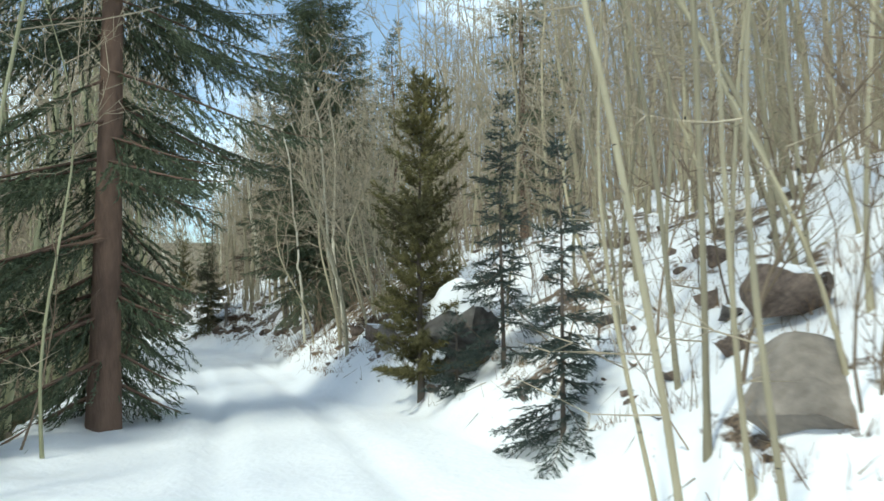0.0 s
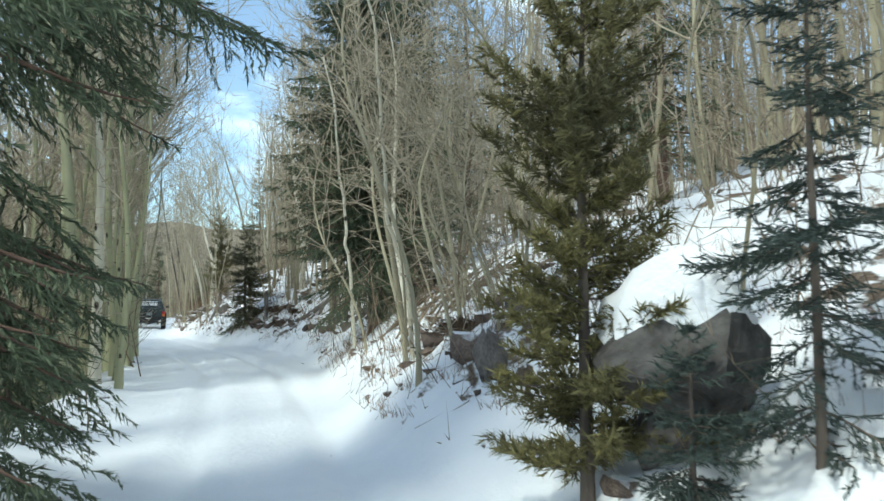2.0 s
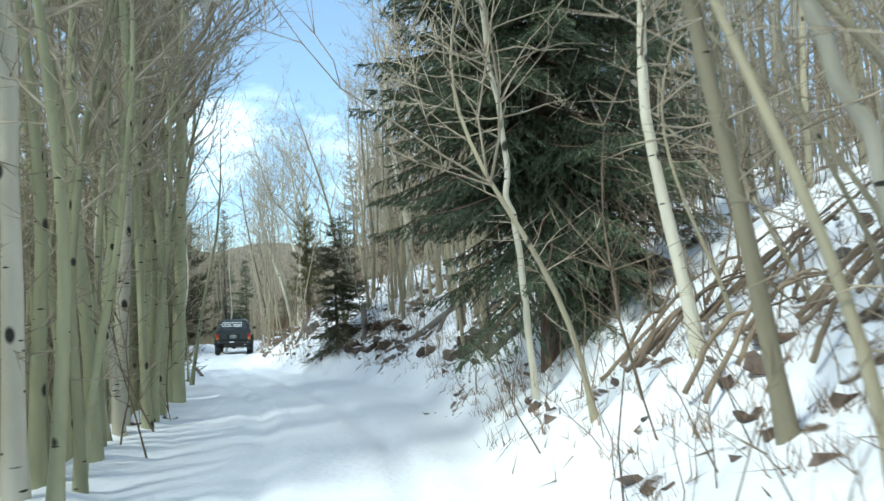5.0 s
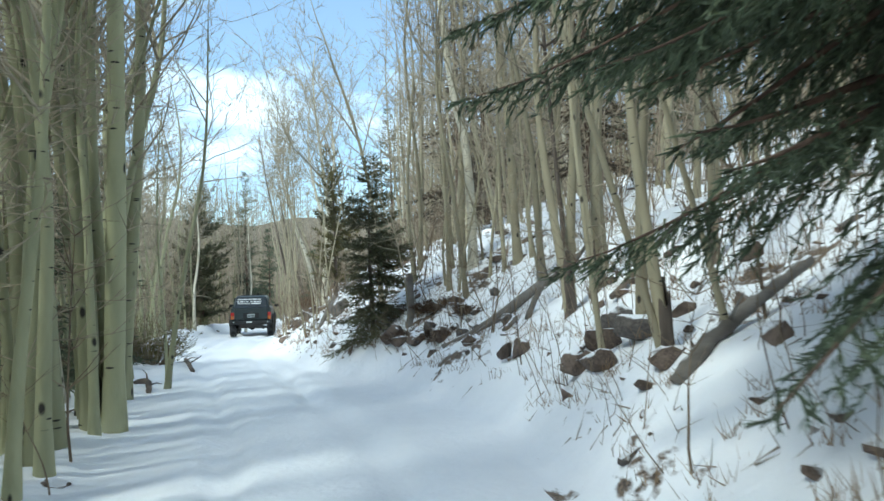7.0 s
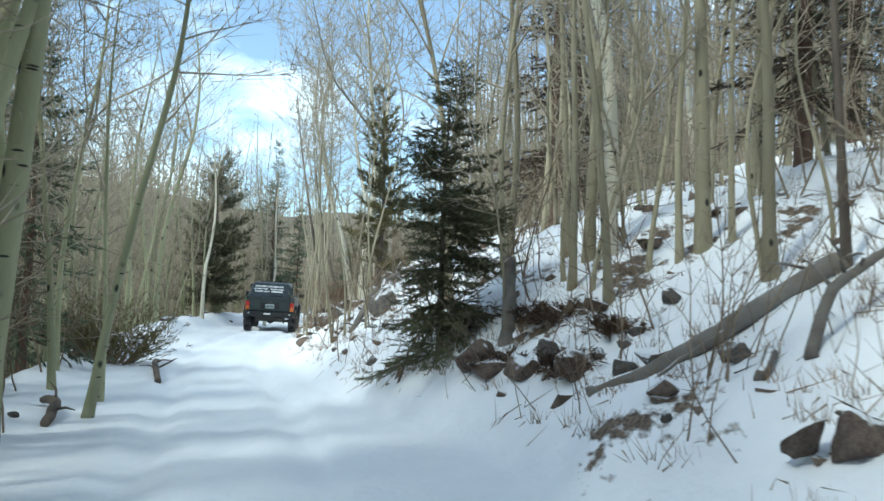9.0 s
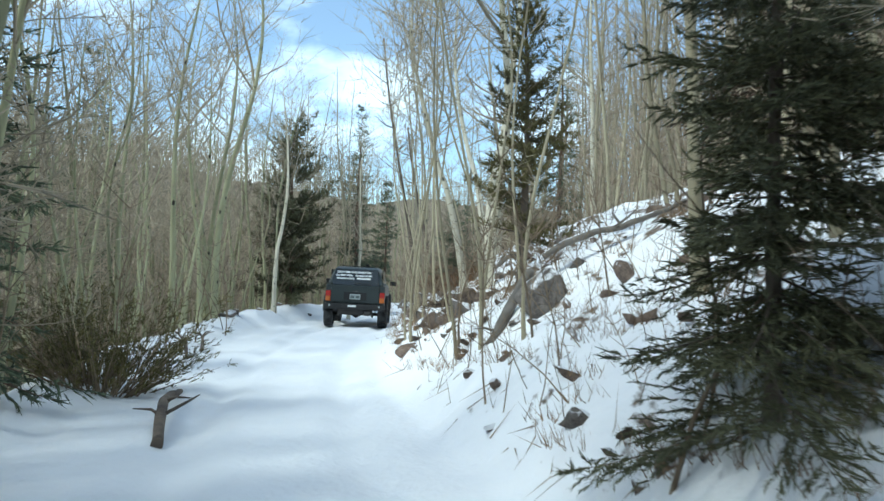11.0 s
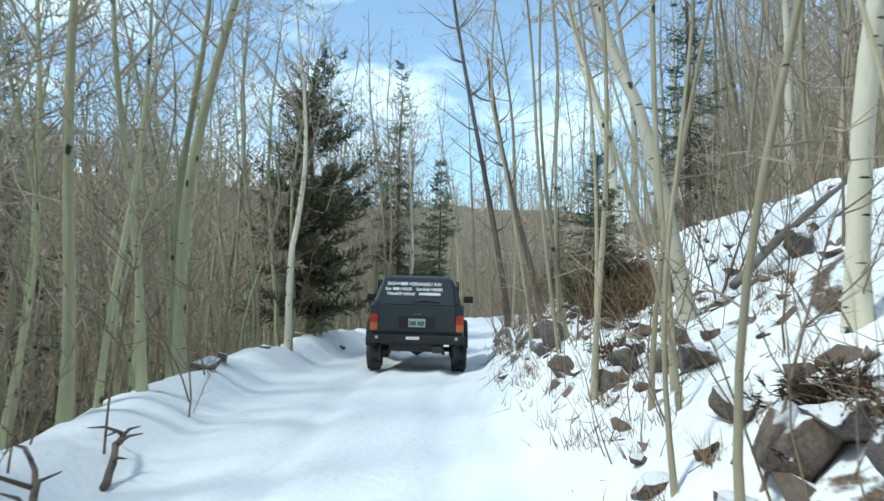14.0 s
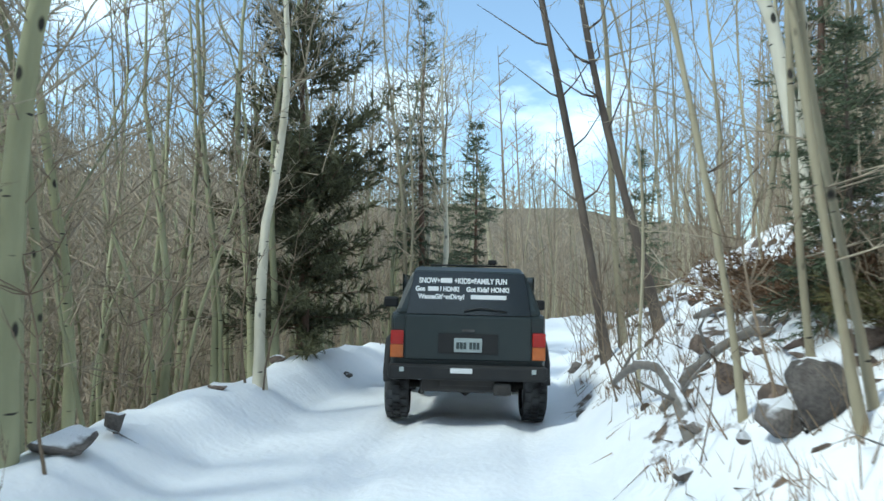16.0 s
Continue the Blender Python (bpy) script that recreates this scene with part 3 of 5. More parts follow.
# ---- aspens seen one by one: kind, x, y, turn, scale, lean ----
for k, x, y, turn, s, tip, lab in [
        (3, 4.05, 20.2, 200, .65, (1, -4), "sinuous pale aspen on the bank"),
        (7, 3.35, 20.6, 10, .8, (0, -9), ""), (6, 3.6, 18.3, 150, .9, (2, -5), ""), (4, 3.9, 16.2, 20, .8, (0, -8), ""),
        (5, 4.2, 32.6, 10, .8, (0, -3), ""), (1, 5.0, 33.6, 60, .95, (0, -2), ""), (1, 3.4, 39.0, 120, 1.0, (0, 0), ""), (8, 3.6, 38.7, 30, 1.1, (0, 2), "stout white-barked aspen with black knots"),
        (6, 3.25, 39.8, 75, 1.0, (0, -2), ""), (0, 2.6, 41.5, 15, 1.0, (0, 1), ""),
        (14, -1.65, 50.7, 0, .9, (0, -1), ""), (14, -1.15, 49.55, 140, .95, (0, -2), ""), (8, -.63, 51.4, 20, .85, (0, -9), "stout white-barked aspen leaning out from the bank"), (8, -.2, 48.6, 200, .82, (0, 0), "white-barked aspen with a black knot on the bank"), (13, -.7, 46.2, 33, .7, (0, -10), ""), (3, -.17, 46.9, 40, 1.0, (0, 0), "white-barked aspen with black knots on the bank"),
        (8, -6.75, 58.9, 280, .75, (0, -3.5), "white-barked forked aspen at the edge of the track"), (3, -6.2, 71.2, 10, 1.0, (0, 0), ""), (3, -5.2, 63.5, 70, .75, (0, 4), ""),
        (6, -2.1, 60.6, 0, 1.0, (2, -8), "leaning aspen with peeling yellowish bark"),
        (12, -1.77, 53.58, 10, 1.0, (0, -9), "one of two yellowish aspens leaning together"), (15, -1.66, 53.7, 90, 1.05, (0, -7), "one of two yellowish aspens leaning together"),
        (1, -7.15, 54.5, 70, 1.15, (0, 0), "stout pale aspen below the track's edge"), (13, -1.25, 9.0, 15, .8, (0, -3), "thin pale aspen sapling beside a spruce"), (12, -1.7, 7.2, 40, .9, (0, 4), "thin pale aspen beside a spruce"),
        (12, 3.73, 29.4, 20, 1.1, (0, -5), ""), (12, 3.96, 28.3, 60, 1.2, (0, -11), ""), (15, 4.39, 27.9, 200, 1.2, (0, -10), ""),
        (8, -.25, 58.7, 60, 1.0, (0, -3), ""), (3, .2, 60.2, 10, 1.0, (0, -4), ""),
        (0, -1.0, 21.8, 50, 1.0, (0, 0), ""), (5, -1.7, 25.4, 90, .95, (0, 0), ""), (1, -2.15, 30.0, 20, 1.1, (0, 1), ""), (5, -2.25, 32.2, 200, 1.0, (0, 2), ""),
        (6, -2.6, 37.3, 0, 1.0, (0, 5), "slightly leaning aspen at the track's edge"), (4, -2.9, 38.5, 80, .9, (0, 2), ""), (1, -7.6, 55.3, 20, .95, (0, 0), ""), (0, -6.9, 52.8, 0, .9, (0, 0), "")]:
    aspen(k, x, y, turn, s, tip, lab)

# a close rank of stout stems along the track's lower edge
rnd_w = random.Random(17)
for x, y in [(-1.68, 27.6), (-1.50, 27.9), (-1.85, 28.3), (-1.62, 28.9), (-2.05, 29.3), (-1.99, 30.2), (-2.28, 30.9), (-2.31, 32.0), (-2.22, 32.6), (-2.45, 32.5), (-2.60, 33.2), (-2.76, 34.4),
             (-3.04, 35.5), (-3.25, 36.2), (-3.36, 37.0), (-1.76, 25.8), (-1.51, 26.2), (-1.35, 24.6), (-1.14, 22.6), (-1.45, 23.4), (-1.9, 24.4), (-2.1, 26.9), (-1.6, 21.6)]:
    x, y = x - .9 * rnd_w.random() ** 1.5, y + rnd_w.uniform(-.4, .4)
    aspen(rnd_w.choice((0, 1, 5, 9, 1, 3, 6, 0)), x, y, rnd_w.uniform(0, 360), rnd_w.uniform(1.15, 1.5), (rnd_w.gauss(0, 2), rnd_w.gauss(0, 2)), "stout pale aspen in a close rank beside the track")

# two clumps of stout stems grown together
for x, y in [(-2.10, 32.05), (-2.36, 30.75), (-3.05, 35.6)]:
    for dx, dy, k in ((-.14, 0, 1), (.12, .06, 5), (-.02, .24, 9)):
        aspen(k, x + dx, y + dy, rnd_w.uniform(0, 360), rnd_w.uniform(1.25, 1.5), (rnd_w.gauss(0, 1), dx * 8), "stout pale aspen in a tight clump beside the track")

# tall straight stems on the slope, some with fire-darkened feet
for x, y, foot in [(4.13, 32.31, 1), (4.53, 32.5, 1), (3.98, 28.3, 1), (4.68, 32.71, 0), (4.51, 35.85, 0), (5.6, 30.86, 1), (3.01, 38.17, 0), (4.3, 37.11, 0), (5.14, 34.07, 0), (4.15, 29.4, 0)]:
    kind = rnd_w.choice((0, 9, 6, 1))
    tree = aspen(kind, x, y, rnd_w.uniform(0, 360), rnd_w.uniform(.9, 1.1), (0, rnd_w.uniform(-4, 1)), "tall tan aspen with a dark scarred foot on the bank" if foot else "tall tan aspen on the snowy bank")
    if foot:
        S = Lump()
        hs = [-.15, 0, .12, .3, .5, .7]
        r_k = {0: .066, 9: .064, 6: .058, 1: .084}[kind]
        S.tube([Vector((0, 0, h)) for h in hs], [r_k * (1.05 + .36 * math.exp(-5 * max(h, 0))) for h in hs], 12, cap=False)
        for q in range(12):
            vx, vy, vz = S.v[60 + q]
            S.v[60 + q] = (vx * .92, vy * .92, vz + rnd_w.uniform(-.18, .22))
        child("scarred_foot", S.mesh("scarred_foot", M_BARK_D), tree, "blackened rough bark")

# thinner stems on the bank: x, y
rnd_t = random.Random(31)
for x, y in [(2.93, 4.24), (3.52, 4.81), (3.37, 4.17), (3.04, 3.47), (3.09, 4.75), (4.14, 4.16), (4.57, 5.81), (5.21, 5.57), (6.10, 6.99), (4.46, 7.51), (4.06, 5.91), (4.99, 4.77), (3.54, 15.29), (4.62, 14.51), (3.07, 15.06), (3.36, 17.20), (4.41, 18.16), (4.03, 15.76), (4.58, 15.67), (3.36, 17.12), (4.57, 18.51), (5.78, 17.74), (-1.52, 47.78), (-1.36, 47.08), (-0.52, 44.19), (-0.23, 43.57), (0.25, 44.01), (0.22, 42.55), (-0.24, 44.67), (-0.22, 46.83), (-1.36, 49.40), (-1.24, 48.98), (-1.60, 50.89), (-0.66, 52.72), (-1.69, 54.48), (-2.36, 57.50), (2.97, 38.51), (3.16, 37.73), (3.25, 37.25), (3.79, 37.53), (4.53, 36.85), (4.47, 35.92), (5.17, 35.89), (2.13, 37.81), (3.83, 38.83), (4.04, 37.16), (-2.07, 54.73), (-0.53, 59.46)]:
    aspen(rnd_t.choice((12, 13, 13, 15)) if y > 40 or y < 8 else rnd_t.choice((10, 10, 11, 11, 7)) if y < 25 or lateral(x, y) < 3.3 else rnd_t.choice((2, 4, 7, 11, 6)), x, y, rnd_t.uniform(0, 360), rnd_t.uniform(.7, 1.0), (max(-6, min(6, rnd_t.gauss(0, 2))), max(-6, min(2, rnd_t.gauss(-2.5, 2))) - (5 if y < 8 else 0)),
          "slim bare aspen leaning out from the snowy bank")


# slim twiggy stems crowding the bank where the walk begins
rnd_n = random.Random(41)
for _ in range(26):
    y = rnd_n.uniform(4.2, 13)
    x = along(y, ROAD_Y, ROAD_X) + along(y, BANK_Y, BANK_L) + rnd_n.uniform(1.0, 4.6)
    aspen(rnd_n.choice((10, 11, 11, 7)), x, y, rnd_n.uniform(0, 360), rnd_n.uniform(.75, 1.0), (rnd_n.gauss(0, 3), rnd_n.uniform(-14, -3)), "slim twiggy aspen leaning out from the snowy bank", "thicket stems")

# a tangle of thin crooked stems leaning over the bank
rnd_k = random.Random(23)
for _ in range(30):
    y = rnd_k.uniform(13.6, 21.5)
    x = along(y, ROAD_Y, ROAD_X) + along(y, BANK_Y, BANK_L) + rnd_k.uniform(1.5, 4.8)
    if y > 22 and x < 5:
        continue
    aspen(rnd_k.choice((10, 10, 10, 7, 11)), x, y, rnd_k.uniform(0, 360), rnd_k.uniform(.5, .85), (rnd_k.gauss(0, 7), rnd_k.uniform(-19, -3)), "thin crooked aspen in a tangle above the track", "thicket stems")


# a sinuous white stem in front of the large spruce
def crooked_aspen(x, y, bends, r0, label):
    L = Lump()
    top = bends[-1][0]
    fine, rr = [], []
    for (z0, a0), (z1, a1) in zip(bends, bends[1:]):
        for k in range(5):
            u = k / 5
            fine.append(Vector((a0 + (a1 - a0) * (u * u * (3 - 2 * u)), .04 * math.sin(z0 + u * (z1 - z0)), z0 + (z1 - z0) * u)))
            rr.append(r0 * (1 - .6 * max(0, fine[-1].z) / top))
    L.tube(fine, rr, 10)
    root = new("aspen_tree")
    root.matrix_basis = pose(x, y, land(x, y))
    child("trunk", L.mesh("trunk", M_BARK_W), root)
    C = Lump()
    rnd = random.Random(3)
    for i in range(26):
        p = fine[rnd.randrange(len(fine) * 2 // 3, len(fine))]
        d = Vector((rnd.gauss(.2, 1), rnd.gauss(-.3, 1), rnd.uniform(-.1, .9))).normalized()
        q, ln = [p], rnd.uniform(.5, 1.4)
        for k in range(4):
            d = (d + Vector((rnd.gauss(0, .3), rnd.gauss(0, .3), rnd.gauss(.05, .25)))).normalized()
            q.append(q[-1] + d * ln / 4)
            C.spike(q[-1], q[-1] + Vector((rnd.gauss(0, .25), rnd.gauss(0, .25), rnd.gauss(.05, .2))), .006)
        C.tube(q, [.012, .010, .008, .006, .003], 4, cap=False)
    child("crown", C.mesh("crown", M_TWIG), root, "bare crooked branches")
    taken.append((x, y))
    return tagged(root, label, "tree", "aspen grove")


crooked_aspen(3.42, 17.1, [(-.3, .06), (.3, 0), (.8, -.01), (1.3, -.08), (1.6, -.22), (2.0, -.34), (2.6, -.36), (3.2, -.42), (4.5, -.5), (6.0, -.9)], .036,
              "sinuous pale aspen leaning out of the thicket")
crooked_aspen(3.45, 22.9, [(-.2, .02), (.2, 0), (.9, -.04), (1.5, -.07), (2.0, -.12), (2.25, -.20), (2.5, -.17), (3.1, -.22), (3.8, -.34), (5.0, -.42), (6.5, -.7)], .042,
              "sinuous white-barked aspen in front of a dark spruce")


# ---- the rest of the grove ----
def grove():
    rnd = random.Random(5)
    spots = []
    tries = 0
    while tries < 9000 and len(spots) < 205:
        tries += 1
        right = rnd.random() < .3
        y = rnd.uniform(-4, 80) if right else (rnd.uniform(13, 36) if rnd.random() < .4 else rnd.uniform(34, 72))
        d = rnd.uniform(2.6, 15) if right else -(2.35 + 5.0 * rnd.random() ** 1.5)
        if not right and y < 21 and d > -4:
            continue
        if right and y < 31 and d < 4.6 and y > 8.5:
            continue
        if right and d < 3.6 and rnd.random() < .7:
            continue
        x = along(y, ROAD_Y, ROAD_X) + d
        near = .7 if right else .36
        if any((x - a) ** 2 + (y - b) ** 2 < near * near for a, b in taken):
            continue
        if not right and y > 42 and d > -3.0:
            continue
        kind = rnd.choice((2, 4, 4, 7, 11, 11, 6, 9)) if not right and y > 40 else rnd.choice((0, 1, 5, 9, 6, 2, 3)) if not right else rnd.choice((0, 1, 2, 2, 4, 4, 5, 6, 6, 7, 9, 9, 3, 11))
        right_lean = rnd.gauss(-2.5, 2.5) if right else rnd.gauss(0, 1.5)
        aspen(kind, x, y, rnd.uniform(0, 360), rnd.uniform(.8, 1.15), (rnd.gauss(0, 1.5), right_lean))
        spots.append((x, y))


grove()


# ---- woods beyond, too many to count ----
def far_woods(name, seed, count, where, label, hmin=8, hmax=13, boughs=26, thick=1.0):
    rnd = random.Random(seed)
    L = Lump()
    made = 0
    while made < count:
        x, y = where(rnd)
        d = lateral(x, y)
        if -9 < d < 13 and -6 < y < 82:
            continue
        if abs(d) < 3:
            continue
        made += 1
        h, r = rnd.uniform(hmin, hmax), rnd.uniform(.05, .10)
        z = land(x, y) - .1
        lx, ly = rnd.gauss(0, .04), rnd.gauss(0, .04)
        ax = lambda k: Vector((x + lx * h * k, y + ly * h * k, z + h * k))
        L.tube([ax(0), ax(.35), ax(.7), ax(1)], [r, r * .8, r * .45, .01], 5, cap=False)
        for i in range(boughs):
            k, a = rnd.uniform(.3, .97), rnd.uniform(0, 6.283)
            ln = (1.2 - k) * h * rnd.uniform(.12, .28)
            p = ax(k)
            q = p + Vector((math.cos(a), math.sin(a), rnd.uniform(.3, 1.3))) * ln
            L.spike(p, q, .018 * thick)
            for _ in range(2):
                m = p.lerp(q, rnd.uniform(.35, .9))
                L.spike(m, m + Vector((rnd.gauss(0, .5), rnd.gauss(0, .5), rnd.uniform(.1, .9))) * ln * .6, .011 * thick)
    tagged(new(name, L.mesh(name, M_TWIG_G)), label, "trees", kind="stuff")


def mid_woods(name, seed, count, lo, hi, label, near=-4, far=84, tall=(7, 11), bark=None):
    """Bare trees close behind the front ranks, joined."""
    rnd = random.Random(seed)
    L, T = Lump(), Lump()
    for _ in range(count):
        y = rnd.uniform(near, far)
        d = rnd.uniform(lo, hi)
        d += math.copysign(2.6, d) if abs(d) < 2.6 else 0
        x = along(y, ROAD_Y, ROAD_X) + d
        h, r = rnd.uniform(*tall), rnd.uniform(.03, .07)
        z, lx, ly = land(x, y) - .1, rnd.gauss(-.02, .05), rnd.gauss(0, .04)
        ax = lambda k: Vector((x + lx * h * k + .16 * math.sin(k * 6 + x * 3), y + ly * h * k, z + h * k))
        L.tube([ax(k) for k in (0, .15, .3, .5, .7, 1)], [r, r * .92, r * .82, r * .66, r * .45, .01], 6, cap=False)
        for i in range(24):
            k, a = rnd.uniform(.2, .97), rnd.uniform(0, 6.283)
            ln = (1.2 - k) * h * rnd.uniform(.10, .26)
            p = ax(k)
            q = p + Vector((math.cos(a), math.sin(a), rnd.uniform(.2, 1.3))) * ln
            T.spike(p, q, .015)
            for _ in range(3):
                m = p.lerp(q, rnd.uniform(.3, .95))
                T.spike(m, m + Vector((rnd.gauss(0, .5), rnd.gauss(0, .5), rnd.uniform(.1, .9))) * ln * .6, .009)
    tagged(new(name, L.mesh(name, bark or M_BARK)), label, "trees", kind="stuff")
    tagged(new(name + "_twigs", T.mesh(name + "_twigs", M_TWIG_G)), "twigs of " + label, "twigs", kind="stuff")


mid_woods("mid_woods_left", 71, 820, -16, -3.7, "dense olive aspen stems down the slope", tall=(5.5, 9.5), bark=M_BARK_TINT)
mid_woods("mid_woods_right", 72, 520, 6.5, 20, "dense pale aspen stems up the slope")
mid_woods("mid_woods_bend", 73, 310, -20, 20, "pale aspen stems beyond the bend", 67, 112)


def thicket(name, seed, count, lo, hi, label):
    """Brushwood: thin upright stems that close the view between the trunks."""
    rnd = random.Random(seed)
    L = Lump()
    for _ in range(count):
        y = rnd.uniform(-4, 90)
        x = along(y, ROAD_Y, ROAD_X) + rnd.uniform(lo, hi)
        z, h = land(x, y), rnd.uniform(1.0, 4.6)
        a, b = Vector((x, y, z - .1)), Vector((x + rnd.gauss(0, .2) * h, y + rnd.gauss(0, .2) * h, z + h))
        L.spike(a, b, rnd.uniform(.010, .022))
        for _ in range(5):
            m = a.lerp(b, rnd.uniform(.2, .9))
            L.spike(m, m + Vector((rnd.gauss(0, .6), rnd.gauss(0, .6), rnd.uniform(.0, .9))) * h * .4, .011)
    tagged(new(name, L.mesh(name, M_TWIG_G)), label, "brush", kind="stuff")


thicket("brushwood_left", 81, 6800, -24, -4.2, "grey-brown leafless brushwood down the slope")
thicket("brushwood_right", 82, 4200, 6.5, 24, "grey-brown leafless brushwood up the slope")


far_woods("far_woods_right", 61, 480, lambda r: (along(0, [0, 1], [0, 0]) + r.uniform(9, 48), r.uniform(-30, 110)), "bare grey-brown aspen wood up the slope", boughs=20)
far_woods("far_woods_left", 62, 1150, lambda r: (-r.uniform(11, 110), r.uniform(10, 180)), "bare brown aspen wood on the far valley side", 5, 9, 22, 4.0)
far_woods("far_woods_ahead", 63, 520, lambda r: (r.uniform(-34, 34), r.uniform(82, 125)), "bare brown aspen wood beyond the bend", boughs=26, thick=1.5)
far_woods("ridge_woods", 65, 800, lambda r: (r.uniform(-190, 190), r.uniform(60, 290)), "bare brown woods on the distant ridge", 9, 14, 9, 3.5)
far_woods("far_woods_behind", 64, 100, lambda r: (r.uniform(-30, 30), r.uniform(-45, -7)), "bare aspen wood along the track")


# ---- whips and dry stalks all over the bank ----
def undergrowth(name, seed, count, label):
    rnd = random.Random(seed)
    L = Lump()
    for _ in range(count):
        y = rnd.uniform(1.5, 74)
        d = along(y, BANK_Y, BANK_L) + .35 + abs(rnd.gauss(0, 2.6)) + (.5 if 7 < y < 14 else 0)
        x = along(y, ROAD_Y, ROAD_X) + d
        h = rnd.uniform(.3, 1.0) + 1.1 * rnd.random() ** 3
        p, dd = Vector((x, y, land(x, y) - .06)), Vector((rnd.gauss(-.12, .3), rnd.gauss(0, .3), 1)).normalized()
        pts = [p]
        for i in range(4):
            dd = (dd + Vector((rnd.gauss(-.03, .16), rnd.gauss(0, .16), .03))).normalized()
            pts.append(pts[-1] + dd * h / 4)
        r = .003 + .0035 * h
        L.tube(pts, [r, r * .85, r * .65, r * .45, .0015], 3, cap=False)
        for i in range(2, 5):
            for _ in range(2):
                L.spike(pts[i], pts[i] + Vector((rnd.gauss(0, .5), rnd.gauss(0, .5), rnd.uniform(.1, .9))) * h * .33, .0028)
    tagged(new(name, L.mesh(name, M_STEM)), label, "brush", kind="stuff")


undergrowth("undergrowth", 91, 1400, "thin brown leafless whips standing in the snow of the bank")


def grass_tufts(name, seed, count, label):
    rnd = random.Random(seed)
    L = Lump()
    for _ in range(count):
        y = rnd.uniform(2, 74)
        x = along(y, ROAD_Y, ROAD_X) + along(y, BANK_Y, BANK_L) + .25 + abs(rnd.gauss(0, 2.4)) + (.4 if 7 < y < 14 else 0)
        c = Vector((x, y, land(x, y) - .03))
        w = rnd.uniform(.04, .16)
        for _ in range(int(10 + w * 110)):
            p = c + Vector((rnd.gauss(0, w), rnd.gauss(0, w * .7), 0))
            L.spike(p, p + Vector((rnd.gauss(-.03, .06), rnd.gauss(-.02, .06), rnd.uniform(.06, .22))), .004)
    tagged(new(name, L.mesh(name, M_GRASS)), label, "grass", kind="stuff")


grass_tufts("dead_grass", 93, 1000, "rusty brown dead grass tufts poking through the snow")


# ---- the off-road car ahead on the track ----
M_PAINT = material("dark_green_paint", (.02, .03, .031), .35, dark=(.03, .038, .038), scale=4, spec=.5, vary=0)
M_BLACK = material("black_plastic", (.018, .019, .02), .7, dark=(.03, .03, .03), scale=10)
M_RUBBER = material("tyre_rubber", (.02, .02, .021), .9, dark=(.16, .165, .17), scale=5, bump=.3)
M_STEEL = material("dull_steel", (.22, .22, .22), .5, .8, dark=(.08, .075, .07), scale=8)
M_UNDER = material("dirty_underbody", (.03, .03, .03), .8, dark=(.06, .055, .05), scale=6)
M_RED = material("red_lens", (.40, .02, .015), .25, dark=(.30, .015, .012), scale=20, spec=.6)
M_AMBER = material("amber_lens", (.50, .14, .03), .25, dark=(.38, .10, .02), scale=20, spec=.6)
M_LETTER = material("white_vinyl", (.75, .76, .76), .5, dark=(.66, .67, .67), scale=12)
M_PLATE = material("plate_face", (.42, .47, .46), .5, dark=(.30, .34, .34), scale=14)
M_MARK = material("plate_marks", (.07, .09, .09), .6, scale=14)
M_GLASS = bpy.data.materials.new("tinted_glass")
M_GLASS.use_nodes = True
g_p = M_GLASS.node_tree.nodes["Principled BSDF"]
g_p.inputs["Base Color"].default_value = (.012, .016, .018, 1)
g_p.inputs["Roughness"].default_value = .12
g_p.inputs["Specular IOR Level"].default_value = .6


def bevel_box(w, d, h, at=(0, 0, 0), r=.02, taper=0.0, seg=2, shift=0.0):
    """A rounded box, its top narrower by taper on each side and moved forward by shift."""
    bm = bmesh.new()
    bmesh.ops.create_cube(bm, size=1)
    for v in bm.verts:
        top = v.co.z > 0
        v.co = Vector((v.co.x * (w - (2 * taper if top else 0)), v.co.y * d + (shift if top else 0), v.co.z * h)) + Vector(at)
    bmesh.ops.bevel(bm, geom=bm.edges[:], offset=r, segments=seg, affect="EDGES", profile=.6)
    return bm


def part(name, bm, mat, parent, label=""):
    me = bpy.data.meshes.new(name)
    bm.to_mesh(me)
    bm.free()
    me.materials.append(mat)
    return child(name, me, parent, label)


def loft(rings):
    """A closed skin through rings of equal length."""
    bm = bmesh.new()
    vs = [[bm.verts.new(p) for p in ring] for ring in rings]
    n = len(rings[0])
    for a, b in zip(vs, vs[1:]):
        for k in range(n):
            bm.faces.new((a[k], a[(k + 1) % n], b[(k + 1) % n], b[k]))
    bm.faces.new(vs[0][::-1])
    bm.faces.new(vs[-1])
    bmesh.ops.recalc_face_normals(bm, faces=bm.faces[:])
    bmesh.ops.bevel(bm, geom=[e for e in bm.edges], offset=.012, segments=2, affect="EDGES")
    return bm


def ring(y, half, low, high, round_top=.06, lean=0.0):
    h2 = half - lean
    return [(-half * .95, y, low), (half * .95, y, low), (half, y, low + min(.10, (high - low) * .3)), (half, y, low + (high - low) * .55), (h2, y, high - round_top), (h2 - round_top, y, high),
            (-h2 + round_top, y, high), (-h2, y, high - round_top), (-half, y, low + (high - low) * .55), (-half, y, low + min(.10, (high - low) * .3))]


